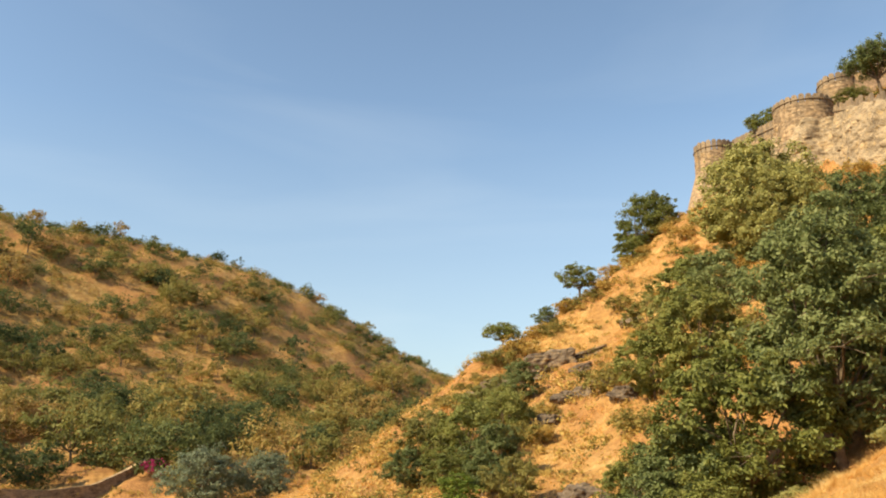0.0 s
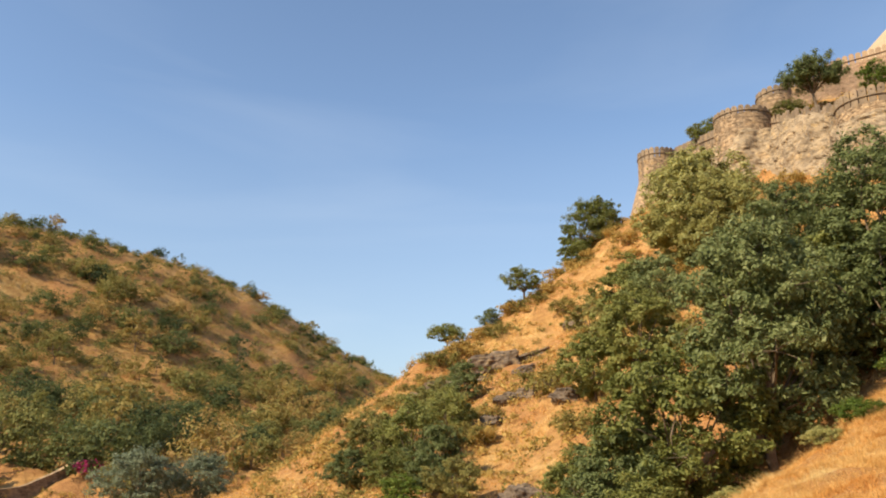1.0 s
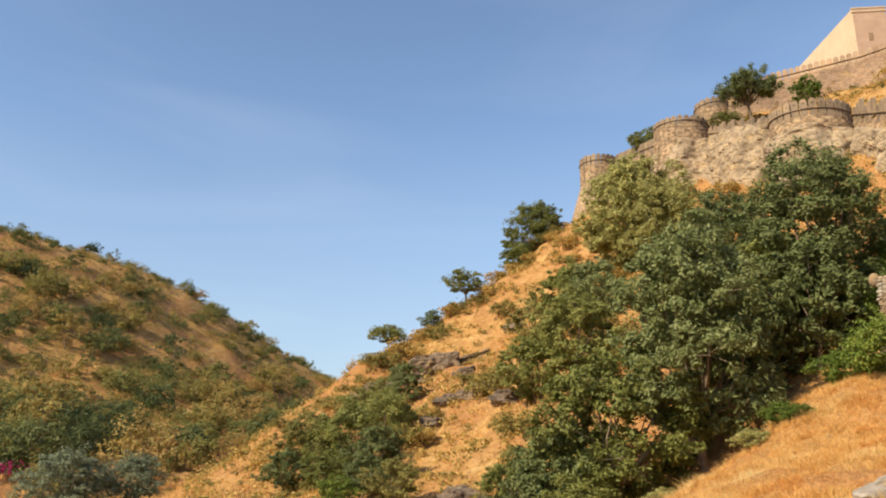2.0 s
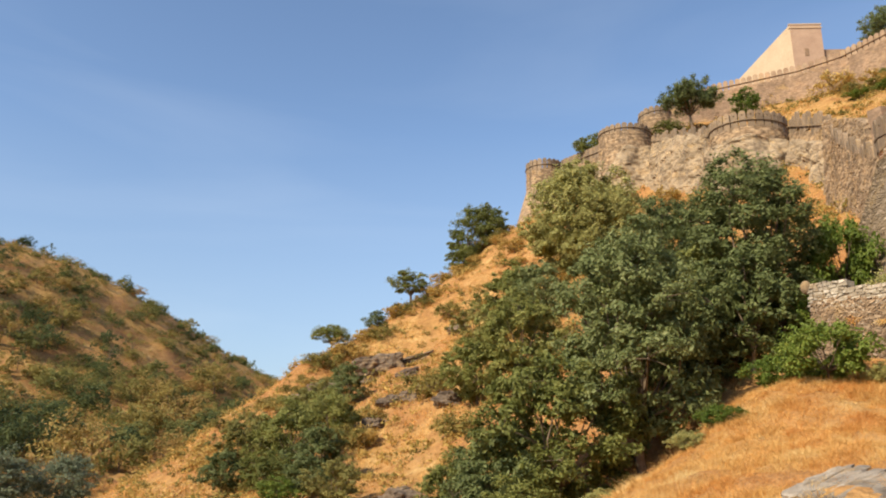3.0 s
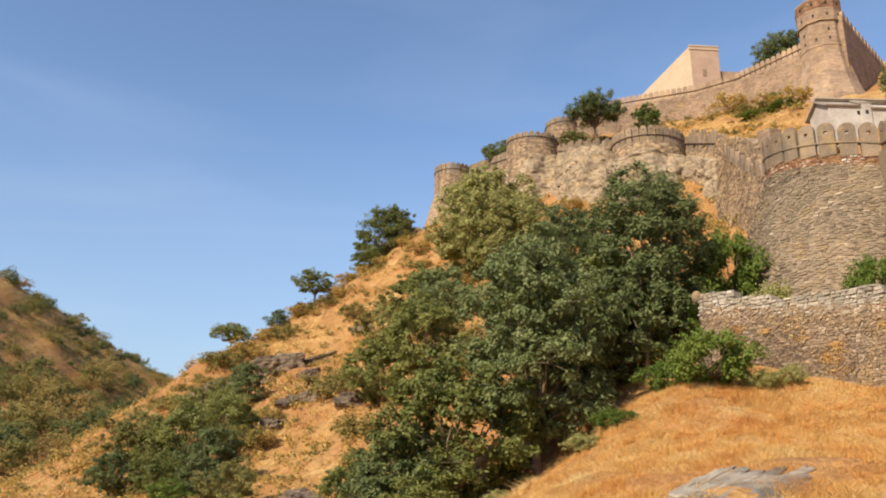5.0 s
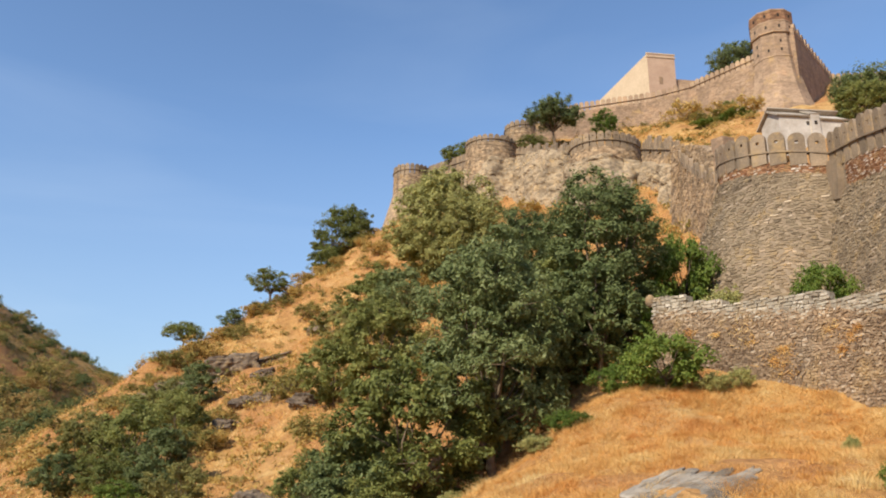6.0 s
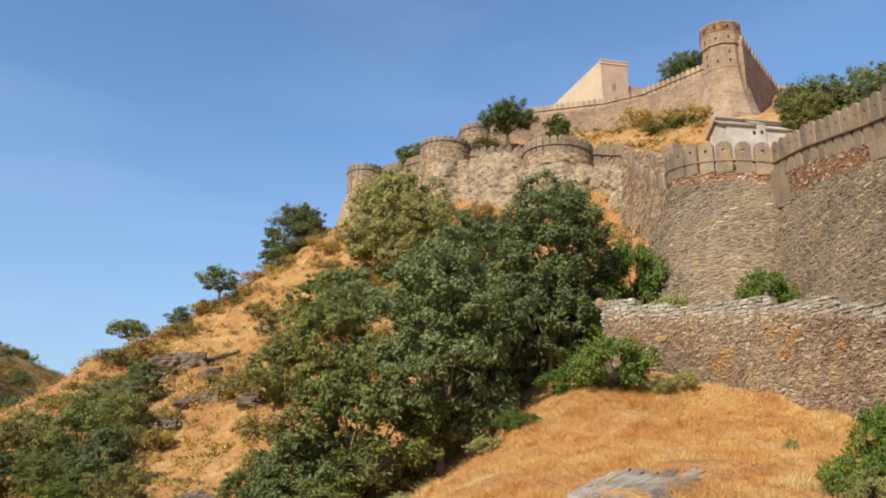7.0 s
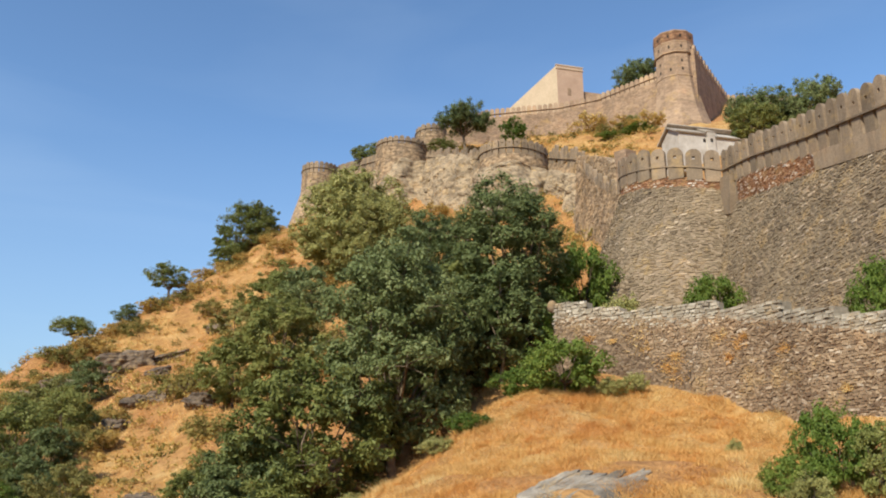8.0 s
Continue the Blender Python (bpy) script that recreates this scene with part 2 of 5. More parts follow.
def from_bm(name, bm, mat, smooth=False):
    bmesh.ops.recalc_face_normals(bm, faces=bm.faces[:])
    me = bpy.data.meshes.new(name)
    bm.to_mesh(me)
    bm.free()
    me.materials.append(mat)
    if smooth:
        me.polygons.foreach_set("use_smooth", [True] * len(me.polygons))
    return me


def thing(name, x, y, z, label, category, group="", kind=""):
    ob = new(name)
    ob.location = (x, y, z)
    ob.empty_display_size = 0.2
    bpy.context.view_layer.update()
    return tagged(ob, label, category, group, kind)


def part(name, me, parent, label="", m=None):
    """A mesh in the parent's own axes, as one part of it."""
    ob = new(name, me)
    ob.parent = parent
    if m is not None:
        ob.matrix_basis = m
    if label:
        ob["label"] = label
    return ob


def box_mesh(verts, faces, lo, hi, m=None):
    n = len(verts)
    for z in (lo[2], hi[2]):
        for x, y in ((lo[0], lo[1]), (hi[0], lo[1]), (hi[0], hi[1]), (lo[0], hi[1])):
            v = Vector((x, y, z))
            verts.append(tuple(m @ v if m else v))
    faces += [tuple(n + i for i in f) for f in ((3, 2, 1, 0), (4, 5, 6, 7), (0, 1, 5, 4), (1, 2, 6, 5), (2, 3, 7, 6), (3, 0, 4, 7))]


def polar(az, d):
    """A place on the plan: bearing in degrees from the first view, and distance."""
    return d * math.sin(radians(az)), d * math.cos(radians(az))


# ---- terrain ----
# Lines of the land, as places on the plan with their heights: ridges, feet of slopes and gullies.
VALLEY = [
    (-129, 220, 70.5), (-104, 240, 70), (-83, 253, 67.5), (-62, 263, 62.8), (-40, 273, 54), (-21, 284, 42), (2, 300, 31),
    (-190, 170, 70), (-150, 300, 40), (-60, 350, 20), (20, 380, 10), (-91, 184, 35), (-56, 202, 32), (-30, 228, 29),
    (-67, 140, 11), (-42, 154, 10), (-24, 188, 14.5), (-45, 95, -2), (-23, 87, -3), (-13, 139, 3), (5, 200, 5), (25, 250, 12),
    (-38.2, 98.9, -0.7), (-36.7, 102.6, 0.8), (-40.6, 95.7, -2.2), (-80, 60, -1), (-30, 45, -3), (-140, 60, 12),
]
FORT_HILL = [
    (37, 118, 38.5), (24, 109, 27), (12, 100, 18.5), (5.7, 92.8, 13.6), (1.3, 86, 9.3), (-4.3, 74, 4.0), (-10.3, 59, -1.2),
    (26, 140, 18), (5, 125, 5), (-9, 100, 0), (-16, 78, -3), (11.5, 87, 11.2), (8, 54.4, 2.3), (3.4, 65, 4.0), (0, 48, -0.5),
    (6, 41.5, -0.6), (19, 59, 9.5), (28.5, 69, 18), (45, 87, 32.5), (43, 120, 41), (40, 145, 30),
]
FORT_TOP = [
    (53.7, 84.4, 37), (43, 55, 20.5), (38.5, 47, 18.5), (49, 99, 39.5), (63, 78, 44), (68, 67, 41), (57, 49, 29.5), (65, 53, 32), (82, 76, 50), (78, 90, 53.5),
    (92, 116, 70), (62, 108, 54), (110, 140, 68), (150, 190, 30), (80, 55, 40), (95, 20, 40), (100, -40, 30), (60, 15, 24), (45, 30, 18), (62, 135, 50),
]
NEAR = [
    (0, 0, 0), (5, 10, -0.1), (9.5, 22, 0.5), (12, 22, 1.85), (15, 22.5, 3.8), (18.9, 20, 4.0), (19.4, 17, 3.1), (19, 14.5, 2.5), (11.2, 12.8, 1.7),
    (17, 10, 2.1), (18, 0, 1.5), (9, 28, -2.0), (13.5, 28.5, -0.6), (18, 29, 2.4), (23, 25, 7.0), (31, 30, 9.0), (30.7, 22, 7.6), (24, 17, 6.1),
    (27.5, 16, 6.2), (22.5, 10, 4.9), (22, 0, 4.6), (26, 40, 10), (-15, 20, -2), (-20, -20, -1), (20, -25, 1.5), (-90, -60, 6), (60, -90, 8), (-20, -120, 4),
]
SPOTS = np.array(VALLEY + FORT_HILL + FORT_TOP + NEAR)


def spline_of(spots):
    """Thin-plate spline through the spot heights."""
    n, s = len(spots), 100.0
    q = spots[:, :2] / s

    def kernel(a, b):
        r2 = ((a[:, None, :] - b[None, :, :]) ** 2).sum(-1) + 1e-9
        return 0.5 * r2 * np.log(r2)
    a = np.zeros((n + 3, n + 3))
    a[:n, :n] = kernel(q, q) + np.eye(n) * 2e-5
    a[:n, n], a[:n, n + 1:] = 1, q
    a[n, :n], a[n + 1:, :n] = 1, q.T
    w = np.linalg.solve(a, np.concatenate([spots[:, 2], np.zeros(3)]))

    def height(p):
        p = np.asarray(p, float) / s
        out = np.empty(len(p))
        for i in range(0, len(p), 20000):
            k = p[i:i + 20000]
            out[i:i + 20000] = kernel(k, q) @ w[:n] + w[n] + k @ w[n + 1:]
        return out
    return height


SPLINE = spline_of(SPOTS)


def waves(p, size, seed, n=14):
    """A sum of random waves, about -1 to 1, for the land's small relief."""
    r = np.random.RandomState(seed)
    out = np.zeros(len(p))
    for _ in range(n):
        a, k, ph = r.uniform(0, 2 * np.pi), 2 * np.pi / (size * r.uniform(0.6, 1.7)), r.uniform(0, 6.28)
        out += np.sin(k * (p[:, 0] * np.cos(a) + p[:, 1] * np.sin(a)) + ph)
    return out / math.sqrt(n)


def land(p):
    """Height of the ground at places on the plan."""
    p = np.asarray(p, float).reshape(-1, 2)
    d = np.hypot(p[:, 0], p[:, 1])
    far = np.clip((d - 330) / 250, 0, 1)
    far = far * far * (3 - 2 * far)
    z = np.clip(SPLINE(p), -12, 90) * (1 - far) + far * -4
    rough = np.clip((d - 30) / 60, 0, 1)
    z += 0.10 * waves(p, 2.2, 3) * np.clip((d - 6) / 10, 0, 1) + rough * (0.35 * waves(p, 6, 4) + 0.5 * waves(p, 17, 5))
    return z


def ground_at(x, y):
    return float(land([(x, y)])[0])


def build_ground():
    az = np.radians(np.concatenate([np.arange(-36, 66, 0.28), np.arange(66, 324, 6.0)]))
    rad = np.concatenate([2.0 * 1.0185 ** np.arange(0, 292), 430 * 1.13 ** np.arange(0, 20)])
    na, nr = len(az), len(rad)
    p = np.stack([np.outer(rad, np.sin(az)), np.outer(rad, np.cos(az))], -1).reshape(-1, 2)
    v = np.column_stack([p, land(p)])
    i, j = np.meshgrid(np.arange(nr - 1), np.arange(na), indexing="ij")
    a, b = i * na + j, i * na + (j + 1) % na
    faces = np.stack([a, b, b + na, a + na], -1).reshape(-1, 4)
    v = np.vstack([v, [[0, 0, ground_at(0, 0)]]])
    caps = [(len(v) - 1, (k + 1) % na, k) for k in range(na)]
    me = mesh_from("ground", v, faces.tolist() + caps, GROUND, True)
    tagged(new("ground", me), "dry golden grass and reddish soil on steep hillsides", "ground", kind="structure")


build_ground()
# ---- walls ----


def along(path, u):
    path = np.asarray(path, float)
    s = np.concatenate([[0], np.cumsum(np.hypot(*np.diff(path[:, :2], axis=0).T))])
    q = np.column_stack([np.interp(u, s, path[:, k]) for k in range(4)])
    e = 0.25
    a = np.column_stack([np.interp(np.clip(u - e, 0, s[-1]), s, path[:, k]) for k in range(2)])
    b = np.column_stack([np.interp(np.clip(u + e, 0, s[-1]), s, path[:, k]) for k in range(2)])
    t = b - a
    t /= np.linalg.norm(t, axis=1)[:, None] + 1e-9
    return q, t, s[-1]


def core_mesh(name, path, thick, batter, mat, step=0.8, inset=0.0):
    """The wall's body. Walking along the path, the outer face lies to the right."""
    _, _, total = along(path, np.array([0.0]))
    u = np.linspace(0, total, max(2, int(total / step) + 1))
    q, t, _ = along(path, u)
    nrm = np.column_stack([t[:, 1], -t[:, 0]])
    v, f = [], []
    for (x, y, zt, zf), n in zip(q, nrm):
        o = batter * (zt - zf) - inset
        for off, z in ((-inset, zt), (o, zf), (-thick, zf), (-thick, zt)):
            v.append((x + n[0] * off, y + n[1] * off, z))
    for i in range(len(q) - 1):
        for k in range(4):
            f.append((4 * i + k, 4 * i + (k + 1) % 4, 4 * i + 4 + (k + 1) % 4, 4 * i + 4 + k))
    f += [(3, 2, 1, 0), tuple(4 * (len(q) - 1) + k for k in range(4))]
    return mesh_from(name, v, f, mat)


def stone_boxes(path, batter, course, length, proud, seed, top_gap=0.0):
    """Stones laid in courses on the battered face: rows of centre, tangent, outward normal, size."""
    r = np.random.RandomState(seed)
    _, _, total = along(path, np.array([0.0]))
    zlo, zhi = min(p[3] for p in path), max(p[2] for p in path)
    rows = []
    z = zlo
    while z < zhi:
        h = course * r.uniform(0.65, 1.35)
        u = r.uniform(-length, 0)
        us, ls = [], []
        while u < total:
            l = length * r.uniform(0.45, 1.7)
            us.append(u + l / 2)
            ls.append(l)
            u += l
        us, ls = np.array(us), np.array(ls)
        ok = (us > 0) & (us < total)
        us, ls = us[ok], ls[ok]
        q, t, _ = along(path, us)
        zc = z + h / 2
        keep = (zc < q[:, 2] - top_gap) & (zc > q[:, 3] - 0.3)
        out = batter * (q[:, 2] - zc)
        for k in np.nonzero(keep)[0]:
            n = (t[k, 1], -t[k, 0])
            rows.append((q[k, 0] + n[0] * out[k], q[k, 1] + n[1] * out[k], zc + r.normal(0, 0.1 * h), t[k, 0], t[k, 1],
                         ls[k] * r.uniform(0.88, 0.99), h * r.uniform(0.78, 0.99), r.uniform(0.15, 1.0) * proud))
        z += h
    return np.array(rows), r


def boxes_to_arrays(rows, r, batter, chaos=0.05):
    x, y, z, tx, ty, l, h, pr = rows.T
    n = len(rows)
    nx, ny = ty, -tx
    verts = np.empty((n, 8, 3))
    k = 0
    tip = r.normal(0, chaos, n)
    for dz in (-0.5, 0.5):
        for du, out in ((-0.5, 0), (0.5, 0), (0.5, 1), (-0.5, 1)):
            shrink = np.where(out, r.uniform(0.80, 1.0, n), 1.0)
            o = np.where(out, pr, -0.12) - batter * dz * h + (r.normal(0, 0.012, n) if out else 0)
            verts[:, k, 0] = x + tx * l * du * shrink + nx * o
            verts[:, k, 1] = y + ty * l * du * shrink + ny * o
            verts[:, k, 2] = z + dz * h * shrink + tip * l * du + r.normal(0, 0.09, n) * h
            k += 1
    base = np.array([(2, 3, 7, 6), (0, 1, 2, 3), (7, 6, 5, 4)[::-1], (1, 5, 6, 2), (3, 7, 4, 0)])
    faces = (np.arange(n)[:, None, None] * 8 + base[None]).reshape(-1, 4)
    return verts.reshape(-1, 3), faces


def merlon_mesh(name, width, panel, head, thick, mat, hole=0.16, segs=8):
    """One merlon with a rounded head and a loophole, standing on its panel; origin at the foot, outer face towards -y."""
    bm = bmesh.new()
    w, r = width / 2, width / 2
    pts = [(-w, 0), (w, 0), (w, panel + head - r)]
    pts += [(r * math.cos(a), panel + head - r + r * math.sin(a)) for a in (math.pi * k / segs for k in range(1, segs))]
    pts.append((-w, panel + head - r))
    vs = [bm.verts.new((x, 0, z)) for x, z in pts]
    edges = [bm.edges.new((a, b)) for a, b in zip(vs, vs[1:] + vs[:1])]
    if hole:
        c, hw = panel + head * 0.5, hole / 2
        hv = [bm.verts.new((x, 0, c + z)) for x, z in ((-hw, -hw), (-hw, hw), (hw, hw), (hw, -hw))]
        edges += [bm.edges.new((a, b)) for a, b in zip(hv, hv[1:] + hv[:1])]
    fill = bmesh.ops.triangle_fill(bm, use_beauty=True, use_dissolve=False, edges=edges)
    faces = [g for g in fill["geom"] if isinstance(g, bmesh.types.BMFace)]
    ext = bmesh.ops.extrude_face_region(bm, geom=faces)
    bmesh.ops.translate(bm, vec=(0, thick, 0), verts=[g for g in ext["geom"] if isinstance(g, bmesh.types.BMVert)])
    return from_bm(name, bm, mat)


def cord_mesh(name, path, drop, mat, out=0.09, h=0.10, thick=0.3):
    """A thin projecting string course along the wall, a given drop below its top line."""
    p = [(x, y, zt - drop, zt - drop - h) for x, y, zt, zf in path]
    _, _, total = along(p, np.array([0.0]))
    q, t, _ = along(p, np.linspace(0, total, max(2, int(total / 0.6))))
    v, f = [], []
    for (x, y, zt, zf), tt in zip(q, t):
        n = (tt[1], -tt[0])
        for off, z in ((out, zt), (out, zf), (-thick, zf), (-thick, zt)):
            v.append((x + n[0] * off, y + n[1] * off, z))
    for i in range(len(q) - 1):
        for k in range(4):
            f.append((4 * i + k, 4 * i + (k + 1) % 4, 4 * i + 4 + (k + 1) % 4, 4 * i + 4 + k))
    return mesh_from(name, v, f, mat)


def parapet(owner, path, me, pitch, total_h, thick, seed, wobble=0.03, proud=0.03, level=1):
    """A row of merlons whose heads follow the wall's top line."""
    r = random.Random(seed)
    _, _, total = along(path, np.array([0.0]))
    n = int(total / pitch)
    us = (np.arange(n) + 0.5) * total / n
    q, t, _ = along(path, us)
    for k, ((x, y, zt, zf), tt) in enumerate(zip(q, t)):
        zt = q[min(n - 1, k - k % level + level // 2), 2]
        a = math.atan2(tt[1], tt[0])
        back = -proud
        m = Matrix.Translation((x - tt[1] * back, y + tt[0] * back, zt - total_h + r.uniform(-wobble, wobble))) @ Matrix.Rotation(a + r.uniform(-0.02, 0.02), 4, "Z")
        m = m @ Matrix.Diagonal((total / n / pitch, 1, r.uniform(0.97, 1.03), 1))
        part("merlon", me, owner, m=m)


def arc(cx, cy, r, a0, a1, z0, z1, zf0, zf1, n=14):
    """Part of a circle on the plan, angles in degrees, as a wall path."""
    out = []
    for k in range(n + 1):
        s = k / n
        a = radians(a0 + (a1 - a0) * s)
        out.append((cx + r * math.cos(a), cy + r * math.sin(a), z0 + (z1 - z0) * s, zf0 + (zf1 - zf0) * s))
    return out


def lower(path, d):
    return [(x, y, zt - d, zf) for x, y, zt, zf in path]


def near_fort_wall():
    w = thing("fort_wall", 0, 0, 0, "brown slate fort wall with round-headed merlons on a battered bastion", "fort wall")
    bast = arc(38.0, 34.0, 4.6, 112, 244, 21.9, 20.0, 14.0, 7.2, 22)
    run = [bast[-1], (34.2, 26.3, 19.3, 7.2), (31.3, 20.9, 17.75, 6.2), (28.3, 15.3, 16.35, 5.2), (22.0, 3.6, 13.4, 3.8)]
    batter = 0.40
    bp = lower(bast, 2.45)
    rp = [(x, y, zt - d, zf) for (x, y, zt, zf), d in zip(run, (3.4, 3.4, 3.0, 2.95, 2.95))]
    for p, seed in ((bp, 11), (rp, 12)):
        part("core", core_mesh("core", p, 1.6, batter, MORTAR, inset=0.02), w)
        rows, r = stone_boxes(p, batter, 0.085, 0.42, 0.019, seed)
        part("slate_courses", mesh_from("slate_courses", *boxes_to_arrays(rows, r, batter, 0.03), SLATE), w)["kind"] = "stuff"
    m1 = merlon_mesh("merlon", 0.86, 0.82, 1.2, 0.24, PARAPET, 0.18)
    m2 = merlon_mesh("merlon", 0.68, 0.95, 1.25, 0.2, PARAPET)
    parapet(w, bast, m1, 1.0, 2.02, 0.26, 1, 0.03, 0.05)
    parapet(w, run, m2, 0.90, 2.2, 0.26, 2, 0.03, 0.03)
    part("string_course", cord_mesh("string_course", bast, 1.2, PARAPET, 0.12, 0.09), w, "dark projecting string course")
    part("string_course", cord_mesh("string_course", run, 1.2, PARAPET, 0.12, 0.09), w, "dark projecting string course")
    # bands under the parapet: exposed brick, then plaster, and a plain pier where bastion and wall meet
    for p, top, foot in ((bast, 1.95, 2.6), (run, 2.1, 3.5)):
        part("band_core", core_mesh("band_core", [(x, y, zt - top, zt - foot) for x, y, zt, zf in p], 0.6, 0.0, MORTAR, 0.5, 0.03), w)
    brick = [(x, y, zt - 1.9, zt - 2.5) for x, y, zt, zf in bast[6:]]
    rows, r = stone_boxes(brick, 0.0, 0.075, 0.17, 0.035, 13)
    part("brickwork", mesh_from("brickwork", *boxes_to_arrays(rows, r, 0.0), BRICKRED), w, "exposed red brick")
    brick = [(x, y, zt - 2.12, zt - 3.5) for x, y, zt, zf in ((35.2, 28.25, 19.6, 0), (34.2, 26.3, 19.3, 0), (31.2, 20.7, 17.7, 0))]
    rows, r = stone_boxes(brick, 0.0, 0.075, 0.17, 0.035, 14)
    part("brickwork", mesh_from("brickwork", *boxes_to_arrays(rows, r, 0.0), BRICKRED), w, "exposed red brick")
    plain = [(x, y, zt - 2.12, zt - 3.0) for x, y, zt, zf in ((31.2, 20.7, 17.7, 0), *run[3:])]
    part("plaster_band", core_mesh("plaster_band", [(x - 0.05, y + 0.03, a, b) for x, y, a, b in plain], 0.4, 0.0, PARAPET), w)
    pier = [(36.1, 29.95, 18.3, 16.0), (35.35, 28.55, 18.0, 15.6)]
    part("pier", core_mesh("pier", [(x - 0.22, y + 0.12, a, b) for x, y, a, b in pier], 0.6, 0.08, PARAPET), w)
    return w


def low_parapet_wall():
    w = thing("fort_wall", 0, 0, 0, "stepped rubble curtain wall with small pointed merlons", "fort wall")
    run = [(52.0, 61.0, 34.0, 26), (44.5, 52.5, 29.5, 20), (41.0, 47.5, 26.0, 17.0), (38.0, 42.5, 23.0, 16.0), (36.0, 38.5, 21.0, 14.5)]
    part("core", core_mesh("core", lower(run, 1.0), 1.2, 0.12, FARSTONE), w)
    rows, r = stone_boxes(lower(run, 1.0), 0.12, 0.17, 0.36, 0.04, 17)
    part("rubble", mesh_from("rubble", *boxes_to_arrays(rows, r, 0.12), FARSTONE), w)["kind"] = "stuff"
    parapet(w, run, merlon_mesh("merlon", 0.66, 0.25, 0.95, 0.3, PARAPET, 0.14), 0.98, 1.2, 0.3, 3, 0.1, 0.03, 2)
    return w


def ruined_wall():
    """A broken stretch of old rubble wall with a standing pier, behind the low parapet wall."""
    w = thing("ruined_wall", 0, 0, 0, "broken pale rubble wall ending in a standing pier", "fort wall")
    run = [(*polar(39.9, 69), 29.6, 21), (*polar(40.8, 66), 28.4, 21), (*polar(41.9, 63), 27.0, 20), (*polar(42.7, 61), 25.4, 20)]
    part("core", core_mesh("core", run, 1.0, 0.06, FARSTONE), w)
    rows, r = stone_boxes(run, 0.06, 0.18, 0.36, 0.05, 71)
    part("rubble", mesh_from("rubble", *boxes_to_arrays(rows, r, 0.06, 0.12), FARSTONE), w)["kind"] = "stuff"
    pier = [(*polar(42.75, 61.2), 26.6, 20), (*polar(43.6, 60.2), 26.4, 20)]
    part("pier", core_mesh("pier", pier, 1.1, 0.03, SANDSTONE), w, "pale standing pier")


def far_section(label, path, batter, mat, par_mat, seed, par=2.0, hole=0.14, group="lower fort walls", ruin=0.05, level=1):
    w = thing("fort_wall", 0, 0, 0, label, "fort wall", group)
    part("core", core_mesh("core", lower(path, par * 0.9), 1.5, batter, mat), w)
    rows, r = stone_boxes(lower(path, par * 0.9), batter, 0.19, 0.38, 0.03, seed)
    part("rubble", mesh_from("rubble", *boxes_to_arrays(rows, r, batter), mat), w)["kind"] = "stuff"
    parapet(w, path, merlon_mesh("merlon", 0.74, par * 0.45, par * 0.55, 0.3, par_mat, hole, 6), 0.92 if level > 1 else 0.88, par, 0.3, seed, ruin, 0.03, level)
    part("string_course", cord_mesh("string_course", path, par * 0.56, par_mat, 0.2), w)
    return w


def on_bearing(az, d):
    return polar(az, d)


def far_walls():
    cx, cy = on_bearing(20.2, 133)
    far_section("round corner bastion of weathered stone at the hill crest", arc(cx, cy, 3.2, 100, 340, 53.6, 53.6, 40, 40, 20), 0.03, FARSTONE, PARAPET, 21)
    skirt = arc(cx, cy, 3.3, 100, 340, 48.5, 48.5, 37, 37, 20)
    b = thing("bastion_skirt", 0, 0, 0, "sloping rubble skirt under the corner bastion", "fort wall")
    part("core", core_mesh("core", skirt, 2.0, 0.30, FARSTONE), b)
    x0, y0 = on_bearing(21.5, 130.5)
    x1, y1 = on_bearing(24.6, 114.5)
    far_section("straight curtain wall between two bastions", [(x0, y0, 53.3, 41), (x1, y1, 49.2, 40)], 0.06, FARSTONE, PARAPET, 22)
    cx, cy = on_bearing(26.4, 114)
    far_section("pale round bastion with narrow merlons", arc(cx, cy, 3.95, 130, 330, 50.6, 50.2, 37, 37, 18), 0.05, FARSTONE, PARAPET, 23, 1.3)
    x0, y0 = on_bearing(28.3, 110.5)
    x1, y1 = on_bearing(32.4, 94)
    far_section("rough curtain wall descending to a bastion", [(x0, y0, 48.3, 38), (x1, y1, 41.2, 34)], 0.06, FARSTONE, PARAPET, 24, ruin=0.13, level=3)
    cx, cy = on_bearing(35.1, 92.5)
    far_section("round bastion with pierced merlons on a rock foot", arc(cx, cy, 4.3, 150, 320, 40.6, 39.9, 29, 29, 18), 0.06, FARSTONE, PARAPET, 25)
    x0, y0 = on_bearing(37.8, 90)
    far_section("rough curtain wall stepping downhill", [(x0, y0, 39.4, 30), (52, 61, 34.9, 25)], 0.06, FARSTONE, PARAPET, 26, ruin=0.14, level=3)


def upper_walls():
    cx, cy = on_bearing(28.7, 125)
    far_section("small weathered round turret at the end of the upper wall", arc(cx, cy, 2.7, 100, 340, 57.6, 58.6, 46, 47, 16), 0.05, FARSTONE, PARAPET, 30, 1.5, 0.12, "upper fort walls")
    p = [on_bearing(29.3, 124), on_bearing(31.5, 123.5), on_bearing(33.2, 122), on_bearing(38.8, 122), on_bearing(41.8, 122), on_bearing(46.5, 116.5)]
    ztop = [59.2, 60.2, 60.4, 61.0, 61.9, 62.2]
    zft = [48, 50, 50, 52, 52, 52]
    path = [(x, y, a, b) for (x, y), a, b in zip(p, ztop, zft)]
    far_section("pale sandstone upper wall with close merlons", path, 0.08, SANDSTONE, PALE_PARAPET, 31, 1.7, 0, "upper fort walls")


near_fort_wall()
low_parapet_wall()
ruined_wall()
far_walls()
upper_walls()


